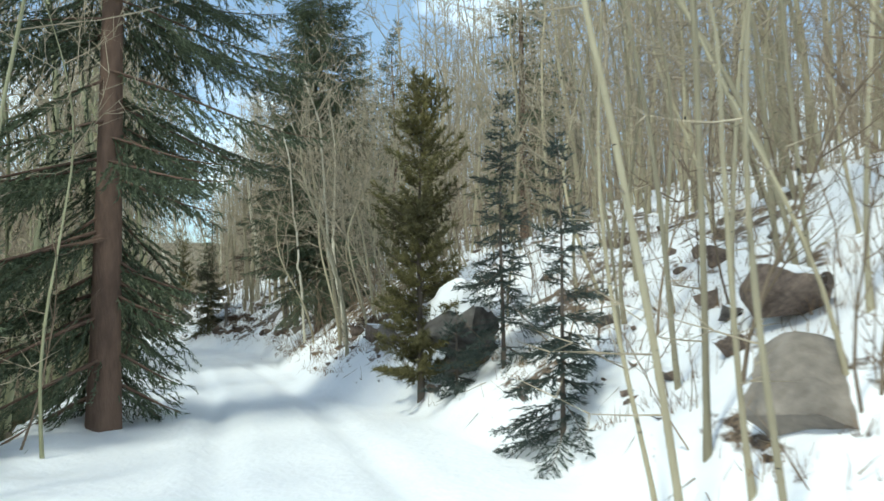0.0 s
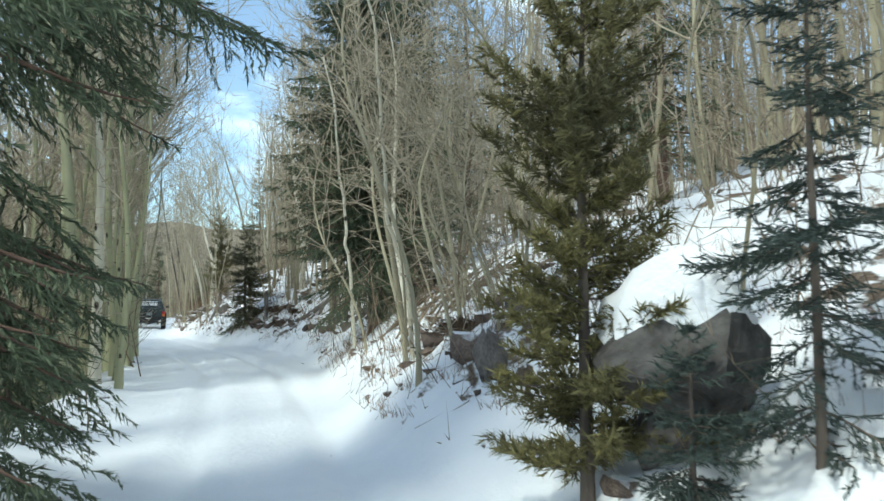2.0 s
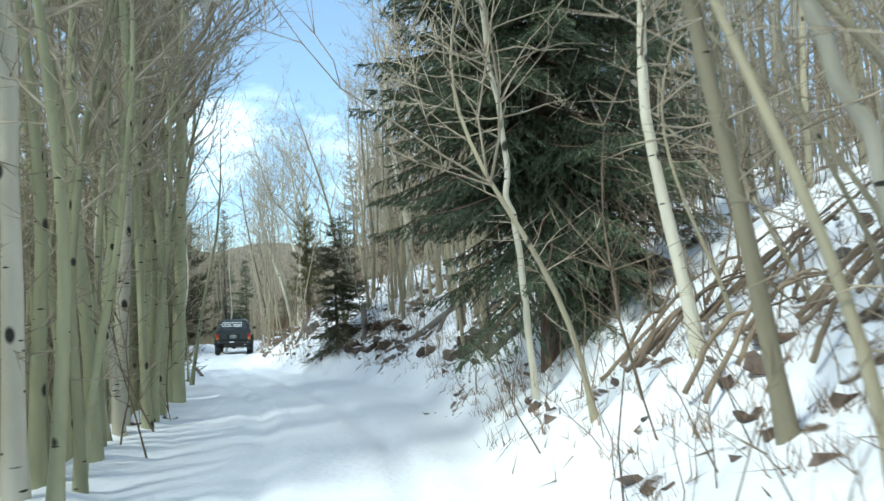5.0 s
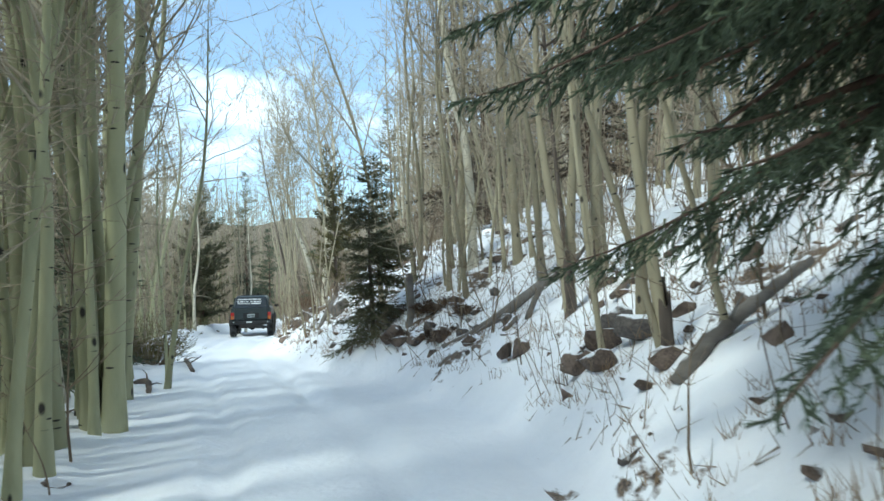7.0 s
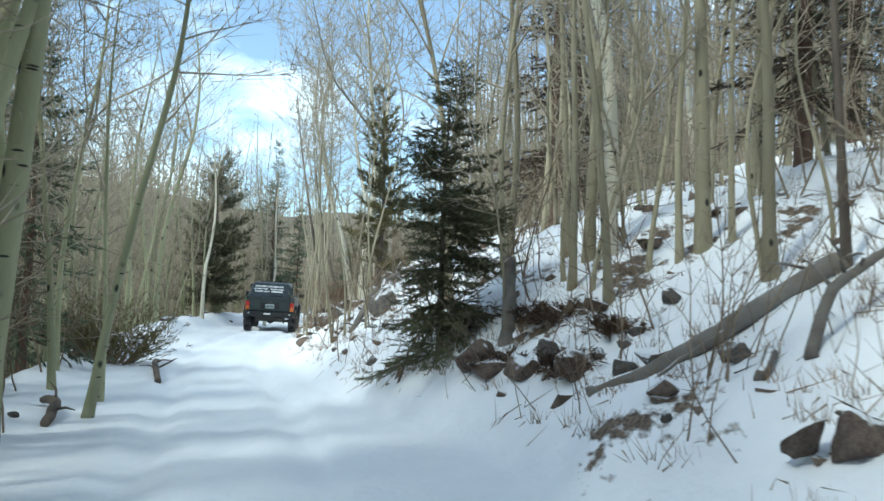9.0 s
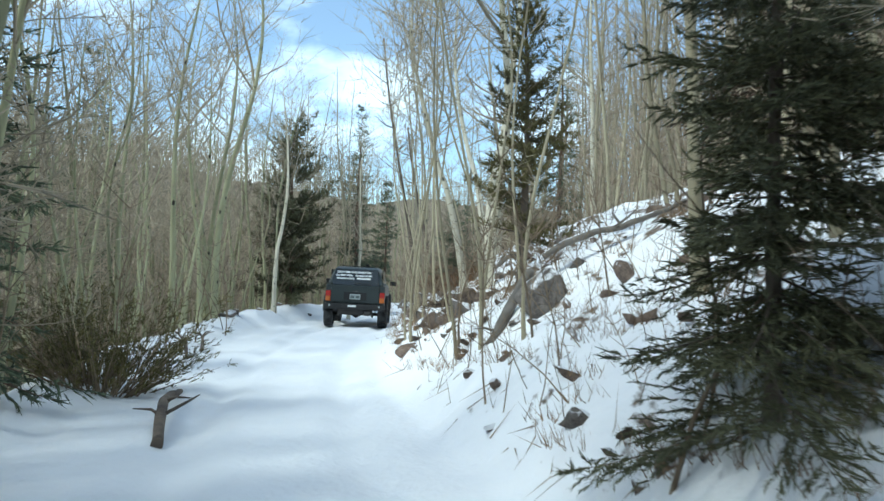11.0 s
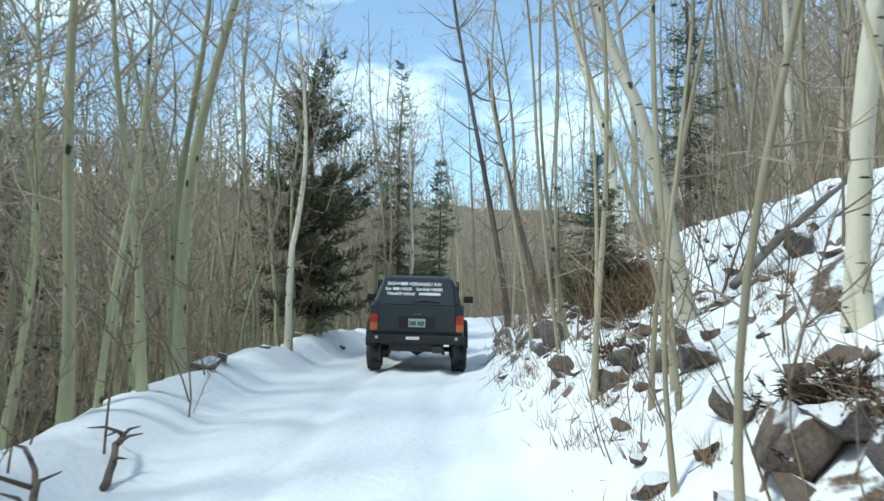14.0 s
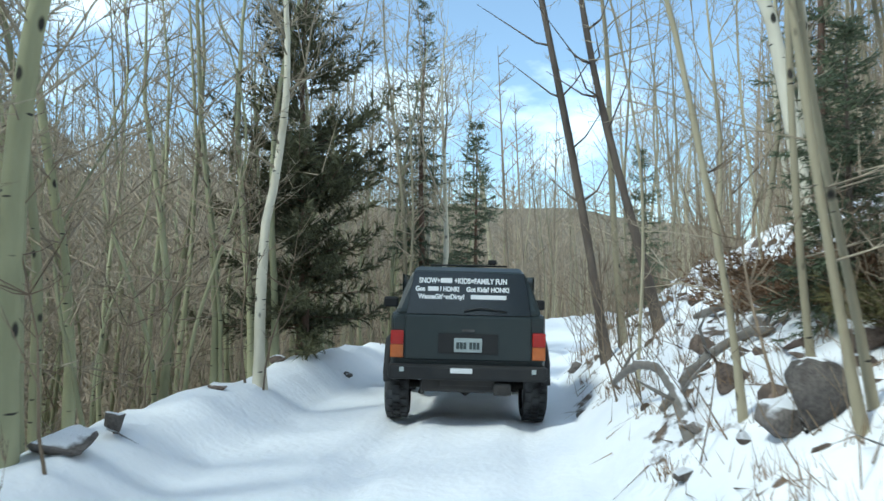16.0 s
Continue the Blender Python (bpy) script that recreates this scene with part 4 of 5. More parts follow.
def lettering(text, size, at, parent, width=None):
    cu = bpy.data.curves.new("lettering", "FONT")
    cu.body, cu.size, cu.extrude, cu.offset = text, size, .0015, .0035
    tmp = bpy.data.objects.new("lettering", cu)
    scene.collection.objects.link(tmp)
    bpy.context.view_layer.update()
    me = bpy.data.meshes.new_from_object(tmp.evaluated_get(bpy.context.evaluated_depsgraph_get()))
    bpy.data.objects.remove(tmp)
    me.name = "lettering"
    me.materials.clear()
    me.materials.append(M_LETTER)
    xs = [v.co.x for v in me.vertices]
    k = (width / (max(xs) - min(xs))) if width else 1
    x0 = min(xs)
    slope = math.atan2(.115, .43)
    turn = Matrix.Rotation(radians(90) - slope, 4, "X")
    for v in me.vertices:
        v.co = turn @ Vector(((v.co.x - x0) * k, v.co.y, v.co.z))
    ob = child("lettering", me, parent, "white lettering")
    ob.location = at
    return ob


def off_road_car(m):
    car = new("car")
    # lower shell with bonnet; y is forward, the tailgate at 0
    shell = part("body", loft([ring(.0, .83, .66, 1.24, .03), ring(.06, .86, .60, 1.27, .03), ring(.5, .87, .58, 1.28, .03), ring(2.4, .87, .58, 1.28, .03), ring(2.75, .87, .58, 1.26, .04),
                               ring(3.7, .85, .60, 1.20, .05), ring(3.95, .80, .66, 1.12, .06)]), M_PAINT, car)
    part("roof", loft([ring(.03, .80, 1.25, 1.30, .02, .005), ring(.16, .74, 1.25, 1.74, .05, .09), ring(.30, .73, 1.25, 1.79, .05, .10), ring(1.6, .74, 1.25, 1.80, .05, .10), ring(2.05, .76, 1.25, 1.77, .05, .10),
                       ring(2.55, .80, 1.25, 1.30, .02, .01)]), M_PAINT, car)
    # tailgate and its glass
    gate = part("tailgate", bevel_box(1.40, .05, .50, (0, -.005, 1.00), .02), M_PAINT, car)
    part("handle_recess", bevel_box(.66, .012, .22, (0, -.036, .94), .005), M_BLACK, gate)
    slope = math.atan2(.115, .43)
    glass = part("rear_window", bevel_box(1.38, .02, .49, (0, 0, 0), .007, .07), M_GLASS, car, "dark tinted rear window")
    glass.matrix_basis = pose(0, .066, 1.49, -math.degrees(slope), 0, 0)
    z1, z2, z3 = 1.605, 1.515, 1.43

    def at_glass(x, z):
        return (x, .075 + (z - 1.50) * .115 / .43 - .016, z)

    lettering("SNOW+", .085, at_glass(-.56, z1), car, .235)
    lettering("+KIDS=FAMILY FUN", .085, at_glass(-.165, z1), car, .59)
    lettering("Got", .075, at_glass(-.60, z2), car, .11)
    lettering("? HONK!", .075, at_glass(-.325, z2), car, .215)
    lettering("Got Kids? HONK!", .075, at_glass(-.03, z2), car, .48)
    lettering("WannaGit'emDirty?", .075, at_glass(-.57, z3), car, .52)
    for x, z, w, h in ((-.255, z1 + .03, .13, .055), (-.40, z2 + .025, .12, .05), (.22, z3 + .025, .40, .05)):
        bar = part("lettering_bar", bevel_box(w, .004, h, (0, 0, 0), .001, seg=1), M_LETTER, car, "white illegible lettering")
        bar.matrix_basis = pose(*at_glass(x, z), -math.degrees(slope), 0, 0)
    wiper = Lump()
    wiper.tube([Vector((-.05, -.03, 1.30)), Vector((.12, -.02, 1.335)), Vector((.42, -.015, 1.30))], [.01, .01, .008], 5)
    child("wiper", wiper.mesh("wiper", M_BLACK), car)
    # lamps
    for sx in (-1, 1):
        lamp = part("tail_light", bevel_box(.145, .06, .155, (sx * .785, -.012, .995), .012), M_RED, car, "red tail light")
        part("amber_lens", bevel_box(.145, .06, .145, (sx * .785, -.012, .845), .012), M_AMBER, lamp, "amber lower lens")
    # number plate with bars for its characters
    plate = part("number_plate", bevel_box(.31, .012, .155, (0.0, -.048, .925), .008), M_PLATE, car, "licence plate")
    for k in range(6):
        part("plate_mark", bevel_box(.032, .004, .075, (-.115 + k * .04 + (.025 if k > 2 else 0), -.057, .92), .002, seg=1), M_MARK, plate)
    part("badge", bevel_box(.14, .008, .028, (0, -.036, 1.085), .004, seg=1), M_STEEL, gate, "small chrome badge")
    # bumper
    bump = part("bumper", bevel_box(1.72, .16, .16, (0, -.09, .63), .03), M_BLACK, car, "black steel bumper")
    part("sticker", bevel_box(.24, .006, .055, (-.07, -.172, .655), .002, seg=1), M_LETTER, bump, "white illegible sticker")
    for sx in (-1, 1):
        part("bumper_end", bevel_box(.10, .30, .14, (sx * .83, .02, .635), .03), M_BLACK, bump)
        part("reflector", bevel_box(.05, .006, .05, (sx * .72, -.171, .66), .003, seg=1), M_PLATE, bump)
        # mirrors, side windows, flares
        mirror = part("mirror", bevel_box(.20, .10, .14, (sx * 1.02, 2.3, 1.33), .03), M_BLACK, car)
        part("side_window", bevel_box(.02, 1.5, .36, (sx * .755, 1.15, 1.52), .01), M_GLASS, car)
        for y in (.72, 3.25):
            fl = Lump()
            arc = [Vector((sx * .90, y + .47 * math.cos(a), .47 + .46 * math.sin(a))) for a in [math.pi * i / 12 for i in range(13)]]
            fl.tube(arc, [.055] * 13, 6)
            child("wheel_flare", fl.mesh("wheel_flare", M_BLACK), car)
    # underside
    part("fuel_tank", bevel_box(.9, .55, .2, (-.05, .25, .50), .04), M_UNDER, car)
    ax = Lump()
    ax.tube([Vector((-.75, .72, .40)), Vector((-.15, .72, .40)), Vector((.0, .72, .40)), Vector((.15, .72, .40)), Vector((.75, .72, .40))], [.045, .05, .14, .05, .045], 10)
    child("rear_axle", ax.mesh("rear_axle", M_UNDER), car)
    hitch = part("tow_hitch", bevel_box(.62, .12, .08, (0, -.02, .52), .015), M_UNDER, car)
    part("muffler", bevel_box(.2, .5, .15, (.38, .1, .46), .05), M_UNDER, car)
    for sx in (-.52, .5):
        sh = Lump()
        sh.tube([Vector((sx, .5, .32)), Vector((sx * .9, .42, .62))], [.035, .03], 8)
        child("shock_absorber", sh.mesh("shock_absorber", M_STEEL), car)
    rack = Lump()
    rack.tube([Vector((-.45, .5, 1.815)), Vector((.45, .5, 1.815))], [.011, .011], 6)
    child("roof_bar", rack.mesh("roof_bar", M_BLACK), car)
    part("roof_light", bevel_box(.10, .08, .06, (.28, .55, 1.86), .015), M_BLACK, car)
    # wheels
    for sx in (-1, 1):
        for y in (.72, 3.25):
            w = new("wheel")
            w.parent = car
            w.matrix_basis = pose(sx * .80, y, .395)
            bm = bmesh.new()
            prof = [(-.135, .27), (-.14, .34), (-.115, .375), (.115, .375), (.14, .34), (.135, .27)]
            n = 28
            vs = [[bm.verts.new((px, pr * math.cos(6.2832 * i / n), pr * math.sin(6.2832 * i / n))) for px, pr in prof] for i in range(n)]
            for i in range(n):
                for k in range(5):
                    bm.faces.new((vs[i][k], vs[i][k + 1], vs[(i + 1) % n][k + 1], vs[(i + 1) % n][k]))
            for i in range(22):
                for row, off in ((-.085, 0), (0, .5), (.085, 0)):
                    c = Matrix.Rotation(6.2832 * (i + off) / 22, 4, "X") @ Matrix.Translation((row, 0, .383))
                    bmesh.ops.create_cube(bm, size=1, matrix=c @ Matrix.Diagonal((.072, .062, .03, 1)))
            bmesh.ops.recalc_face_normals(bm, faces=bm.faces[:])
            tyre = part("tyre", bm, M_RUBBER, w, "knobbly black tyre caked with snow")
            bm = bmesh.new()
            bmesh.ops.create_cone(bm, cap_ends=True, segments=20, radius1=.27, radius2=.25, depth=.2, matrix=Matrix.Rotation(radians(90), 4, "Y"))
            part("rim", bm, M_STEEL, w, "dull steel rim")
    car.matrix_basis = m
    return tagged(car, "dark green boxy off-road car on big tyres, tail towards the camera", "car")


off_road_car(pose(-4.165, 58.45, .03, .5, 1.2, 5.0) @ Matrix.Scale(1.04, 4))


# ---- boulders and rocks ----
def rock_mesh(seed, mat, flat=.7, sharp=.35, detail=3):
    bm = bmesh.new()
    bmesh.ops.create_icosphere(bm, subdivisions=detail, radius=1)
    rnd = random.Random(seed)
    cuts = [(Vector((rnd.gauss(0, 1), rnd.gauss(0, 1), rnd.gauss(.2, 1))).normalized(), rnd.uniform(.45, .85)) for _ in range(13)]
    o = Vector((seed * 3.1, seed * 1.7, 0))
    for v in bm.verts:
        for n, d in cuts:
            e = v.co.dot(n) - d
            if e > 0:
                v.co -= n * e
        v.co *= 1 + .14 * noise.noise(v.co * 1.3 + o) + sharp * .22 * noise.noise(v.co * 4 + o)
        v.co.z *= flat
    me = bpy.data.meshes.new("rock")
    bm.to_mesh(me)
    bm.free()
    me.materials.append(mat)
    return me


ROCKS = [rock_mesh(i % 9, M_ROCK if i % 3 else M_ROCK_G, .55 + .1 * (i % 4), detail=3 if i < 9 else 2) for i in range(18)]


def rock(kind, x, y, sx, sy, sz, turn=0, tilt=(0, 0), z=None, name="boulder", label="brown granite boulder half buried in snow", group="", mat=None, lift=.12):
    ob = new(name, ROCKS[kind])
    ob.matrix_basis = pose(x, y, (land(x, y) if z is None else z) + sz * lift, tilt[0], tilt[1], turn) @ Matrix.Diagonal((sx, sy, sz, 1))
    return tagged(ob, label, "rock", group)


def block_mesh(seed, points=13):
    """An angular block with worn edges, about one unit in half width and height."""
    rnd = random.Random(seed)
    bm = bmesh.new()
    for i in range(points):
        d = Vector((rnd.gauss(0, 1), rnd.gauss(0, 1), rnd.gauss(0, .8))).normalized()
        bm.verts.new(Vector((d.x, d.y, d.z)) * rnd.uniform(.85, 1.08))
    out = bmesh.ops.convex_hull(bm, input=bm.verts[:])
    bmesh.ops.delete(bm, geom=[g for g in out["geom_interior"] if isinstance(g, bmesh.types.BMVert)], context="VERTS")
    bmesh.ops.bevel(bm, geom=bm.edges[:], offset=.09, segments=2, affect="EDGES", profile=.6)
    bmesh.ops.triangulate(bm, faces=bm.faces[:])
    bmesh.ops.subdivide_edges(bm, edges=[e for e in bm.edges if e.calc_length() > .22], cuts=2)
    bmesh.ops.triangulate(bm, faces=bm.faces[:])
    o = Vector((seed * 2.3, seed * .9, 4))
    for v in bm.verts:
        v.co *= 1 + .11 * noise.noise(v.co * 1.7 + o) + .06 * noise.noise(v.co * 4.5 + o)
    me = bpy.data.meshes.new("boulder")
    bm.to_mesh(me)
    bm.free()
    me.shade_smooth()
    return me


BLOCKS = []
for n in range(14):
    me = block_mesh(40 + n, 11 + n % 5)
    me.materials.append((M_ROCK, M_ROCK_G)[n % 2])
    BLOCKS.append(me)

# blocks on the bank: shape, x, y of the foot, width, height; an even shape is brown, an odd one grey
BROWN, GREY, PINK = "brown granite block half buried in the snowy bank", "grey granite block with snow lying on it", "pinkish-brown weathered block of an outcrop"
for k, x, y, w, h, lab in [
        (2, 4.75, 5.30, .76, .70, "large brown boulder up the snowy bank"), (4, 4.34, 5.5, .32, .28, BROWN), (6, 5.9, 7.7, .4, .3, BROWN), (5, 4.7, 8.2, .36, .26, GREY),
        (3, 3.60, 13.95, .48, .66, "tall grey slab leaning out of the snow"), (4, 3.48, 14.65, .42, .48, BROWN), (0, 3.58, 16.68, .34, .42, "mossy brown upright rock"), (7, 4.24, 14.95, .42, .28, GREY), (2, 3.93, 15.4, .28, .22, BROWN), (12, 5.42, 17.7, .36, .28, BROWN),
        (9, 5.25, 17.2, .36, .42, GREY), (8, 3.72, 13.3, .3, .2, BROWN), (6, 4.4, 15.9, .3, .22, BROWN), (11, 4.9, 16.3, .34, .24, GREY), (10, 4.75, 14.5, .3, .2, BROWN),
        (8, 3.50, 29.75, .44, .44, PINK), (4, 3.66, 29.30, .50, .36, PINK), (10, 3.84, 29.75, .46, .46, PINK), (3, 4.10, 29.25, .70, .34, "long grey-brown ledge beside an outcrop"), (6, 3.36, 29.4, .3, .18, PINK), (5, 4.15, 30.4, .5, .4, GREY),
        (8, 3.36, 32.3, .34, .36, "reddish stone by a fallen log"), (10, 3.22, 32.6, .22, .40, "reddish stone by a fallen log"), (1, 3.12, 35.35, .22, .30, GREY), (4, 3.7, 28.1, .24, .14, BROWN),
        (2, 1.84, 37.15, .50, .34, BROWN), (4, 2.15, 36.7, .44, .36, BROWN), (3, 2.45, 36.65, .32, .34, GREY), (8, 2.61, 36.1, .50, .31, BROWN), (7, 2.94, 35.4, .28, .36, GREY), (6, 2.38, 37.8, .38, .33, BROWN), (0, 2.65, 37.4, .40, .30, BROWN),
        (12, 1.70, 37.45, .54, .54, BROWN), (9, 3.28, 36.2, .22, .17, GREY), (10, 3.05, 37.1, .3, .2, BROWN), (5, 3.7, 36.4, .3, .22, GREY), (2, 4.0, 38.2, .4, .26, BROWN), (11, 3.55, 34.4, .26, .2, GREY),
        (4, -1.09, 47.22, .48, .44, BROWN), (6, -.82, 46.45, .32, .28, BROWN), (3, .86, 44.05, .24, .22, GREY), (8, -.24, 46.2, .3, .2, BROWN), (10, -1.17, 47.95, .32, .30, BROWN), (1, -.94, 47.15, .42, .33, GREY), (5, -.85, 46.6, .32, .27, GREY),
        (12, -.43, 46.9, .38, .21, BROWN), (2, -1.23, 51.2, .30, .28, BROWN), (7, -.58, 45.8, .36, .42, "dark grey boulder with snow on it"), (9, .42, 51.4, .38, .30, GREY), (6, -1.84, 52.5, .32, .24, BROWN), (11, .1, 48.1, .4, .26, GREY), (0, .5, 49.3, .4, .28, BROWN),
        (4, -1.86, 52.25, .38, .36, BROWN), (3, -1.34, 51.0, .34, .28, GREY), (13, -1.55, 50.7, .38, .22, GREY), (5, -1.16, 50.3, .38, .30, GREY), (8, -.92, 50.75, .28, .25, BROWN), (1, -1.03, 49.6, .38, .36, GREY), (10, -1.24, 52.95, .2, .2, BROWN), (2, -.72, 50.25, .22, .18, BROWN),
        (7, -2.0, 54.2, .32, .38, "dark grey boulder below a juniper"), (9, -1.85, 53.95, .40, .50, "dark grey boulder below a juniper"), (6, -2.0, 55.4, .32, .28, BROWN), (4, -1.28, 54.75, .34, .34, BROWN), (3, -1.5, 56.6, .36, .3, GREY), (12, -1.75, 57.2, .34, .24, BROWN), (8, -.6, 54.2, .34, .26, BROWN),
        (1, -6.88, 55.5, .30, .20, "dark rock in the snow at the track's edge"), (5, -6.9, 54.6, .55, .22, "dark rock in the snow at the track's edge")]:
    ob = new("boulder", BLOCKS[k])
    ob.matrix_basis = pose(x + .1 * w, y + .18 * w, land(x, y) + h * .36, k * 7 - 40, 22 - k * 5, k * 47 + y * 31) @ Matrix.Diagonal((w * .54, w * .50, h * .62, 1))
    tagged(ob, lab, "rock", "rocks on the bank")

# a large pale boulder at the foot of the bank
pale = new("boulder", rock_mesh(4, M_ROCK_P, .95, .3, 4))
pale.data.shade_smooth()
pale.matrix_basis = pose(3.97, 4.3, land(3.72, 4.05) + .14, 10, -8, 35) @ Matrix.Diagonal((.62, .52, .55, 1))
tagged(pale, "large pale grey boulder at the foot of the snowy bank", "rock")

# the overhanging boulder with its cap of snow
ROCK_D = [me.copy() for me in (ROCKS[6], ROCKS[3])]
for me in ROCK_D:
    me.materials.clear()
    me.materials.append(M_ROCK_D)
low_block = rock(6, 4.1, 10.95, .62, .55, .62, turn=20, label="grey boulder buried in the snowy bank", lift=.1)
lean_block = rock(3, 3.84, 10.74, .68, .52, .58, turn=-48, tilt=(0, -22), z=1.22, label="grey boulder leaning out under a cap of snow", lift=.3)
low_block.data, lean_block.data = ROCK_D
cap = ROCKS[3].copy()
cap.materials.clear()
cap.materials.append(M_SNOW)
for v in cap.vertices:
    up = v.co.z + .25 * v.co.x
    if up > .12:
        v.co.z += .20 * min(1, (up - .12) * 4) + .14 * noise.noise(v.co * 2.5)
    else:
        v.co *= .8
cap.shade_smooth()
snow = new("snow_cap", cap)
snow.matrix_basis = pose(3.84, 10.74, 1.235 + .3 * .58, 0, -22, -48) @ Matrix.Diagonal((.70, .54, .60, 1))
tagged(snow, "thick cap of snow on a boulder", "snow")
dark = rock(5, .46, 43.55, .40, .34, .42, 30, label="dark boulder under an arched log", lift=.2)
dark.data = BLOCKS[13]
rnd_r = random.Random(77)
for i in range(285):
    y = rnd_r.uniform(2, 72)
    d = along(y, BANK_Y, BANK_L) + abs(rnd_r.gauss(0, 2.6)) + .25
    s = rnd_r.uniform(.04, .10) + .12 * rnd_r.random() ** 3
    rock(9 + rnd_r.randrange(9), along(y, ROAD_Y, ROAD_X) + d, y, s * 1.3, s, s * .9, rnd_r.uniform(0, 360), (rnd_r.gauss(0, 18), rnd_r.gauss(0, 18)), name="rock", label="small brown rock poking out of the snow", group="small rocks")
for i in range(14):
    y = rnd_r.uniform(16, 64)
    d = -2.25 - abs(rnd_r.gauss(0, .5))
    s = rnd_r.uniform(.08, .2)
    rock(9 + rnd_r.randrange(9), along(y, ROAD_Y, ROAD_X) + d, y, s * 1.3, s, s * .8, rnd_r.uniform(0, 360), name="rock", label="small rock in the snow at the track's edge", group="edge rocks")


# ---- rubble, too many to count ----
def rubble(count, seed):
    """Flat angular stones strewn over the bank, joined."""
    rnd = random.Random(seed)
    protos = []
    for i in range(10):
        bm = bmesh.new()
        for _ in range(9):
            bm.verts.new(Vector((rnd.gauss(0, 1), rnd.gauss(0, 1), rnd.gauss(0, .8))).normalized())
        bmesh.ops.convex_hull(bm, input=bm.verts[:])
        bm.verts.index_update()
        protos.append(([v.co.copy() for v in bm.verts], [tuple(v.index for v in f.verts) for f in bm.faces]))
        bm.free()
    L = Lump()
    for _ in range(count):
        y = rnd.uniform(44, 59) if rnd.random() < .25 else rnd.uniform(2, 72)
        r = .5 + abs(rnd.gauss(0, 2.6))
        x = along(y, ROAD_Y, ROAD_X) + along(y, BANK_Y, BANK_L) + r
        w = rnd.uniform(.03, .08) + .08 * rnd.random() ** 3
        m = pose(x, y, land(x, y), rnd.gauss(0, 15), rnd.gauss(-25, 12), rnd.uniform(0, 360)) @ Matrix.Diagonal((w * 1.4, w * 1.1, w * .8, 1))
        vs, fs = protos[rnd.randrange(10)]
        base = len(L.v)
        L.v += [tuple(m @ v) for v in vs]
        L.f += [tuple(base + i for i in f) for f in fs]
    tagged(new("rubble", L.mesh("rubble", M_ROCK, False)), "brown angular stones strewn over the snowy bank", "stones", kind="stuff")


rubble(520, 55)


# ---- fallen wood ----
def on_land(pts, lift=0.0):
    return [Vector((x, y, land(x, y) + z + lift)) for x, y, z in pts]


def fallen(name, pts, radii, label, mat=None, twigs=0, seed=0, sides=9):
    """A log or branch through points given as x, y and height over the snow."""
    rnd = random.Random(seed)
    L = Lump()
    P = on_land(pts)
    fine, rr = [], []
    for i in range(len(P) - 1):
        p0, p1, p2, p3 = P[max(i - 1, 0)], P[i], P[i + 1], P[min(i + 2, len(P) - 1)]
        for k in range(5):
            u = k / 5
            c = .5 * (2 * p1 + (p2 - p0) * u + (2 * p0 - 5 * p1 + 4 * p2 - p3) * u * u + (3 * p1 - p0 - 3 * p2 + p3) * u ** 3)
            fine.append(c + Vector((rnd.gauss(0, .006), rnd.gauss(0, .006), rnd.gauss(0, .006))))
            rr.append(radii[i] + (radii[i + 1] - radii[i]) * u)
    fine.append(P[-1])
    rr.append(radii[-1])
    L.tube(fine, [r * rnd.uniform(.93, 1.07) for r in rr], sides)
    root = tagged(new(name, L.mesh(name, mat or M_LOG)), label, "log")
    for i in range(twigs):
        T = Lump()
        q = rnd.randrange(2, len(fine))
        d = Vector((rnd.gauss(0, 1), rnd.gauss(0, 1), rnd.uniform(.1, 1.2))).normalized()
        a = fine[q]
        b = a + d * rnd.uniform(.2, .6)
        T.tube([a, a.lerp(b, .5) + Vector((rnd.gauss(0, .04), rnd.gauss(0, .04), .03)), b], [.02, .014, .005], 5)
        child("branch_stub", T.mesh("branch_stub", mat or M_LOG), root)
    return root


fallen("fallen_log", [(2.58, 35.3, .03), (3.3, 35.25, .05), (4.15, 35.05, .10), (4.7, 34.9, .12)], [.07, .08, .09, .10], "grey weathered log lying down the snowy bank", twigs=2, seed=1)
fallen("fallen_branch", [(3.75, 33.6, .02), (4.1, 33.9, .32), (4.7, 34.1, .34), (5.2, 34.6, .5)], [.05, .042, .036, .02], "crooked grey branch reaching out of the snow", twigs=7, seed=2)
fallen("fallen_branch", [(2.9, 34.6, .02), (3.2, 34.9, .10), (3.7, 35.0, .14)], [.02, .016, .01], "thin dead stick on the snow", seed=3, sides=6)
fallen("fallen_branch", [(3.4, 33.6, .03), (3.62, 33.9, .06)], [.045, .05], "short broken log end in the snow", seed=4)
fallen("fallen_log", [(-.1, 43.55, -.03), (.1, 43.75, .16), (.35, 43.95, .34)], [.06, .065, .06], "grey broken log leaning on a boulder", twigs=2, seed=5)
fallen("fallen_branch", [(.5, 44.05, .36), (1.0, 44.2, .30), (1.6, 44.3, .18), (2.3, 44.5, .1)], [.04, .045, .04, .025], "grey branch lying across the bank", twigs=4, seed=15)
fallen("fallen_log", [(-2.66, 57.0, .40), (-2.50, 56.6, .47), (-2.38, 56.1, .40), (-2.33, 55.6, .20), (-2.32, 55.1, -.06)], [.028, .04, .05, .058, .065], "curved grey log at the foot of the bank", twigs=3, seed=6)
fallen("fallen_branch", [(-2.35, 56.2, .02), (-2.0, 56.35, .16), (-1.6, 56.4, .10), (-1.45, 56.1, .0)], [.035, .045, .04, .025], "gnarled grey root on the snow", twigs=5, seed=7)
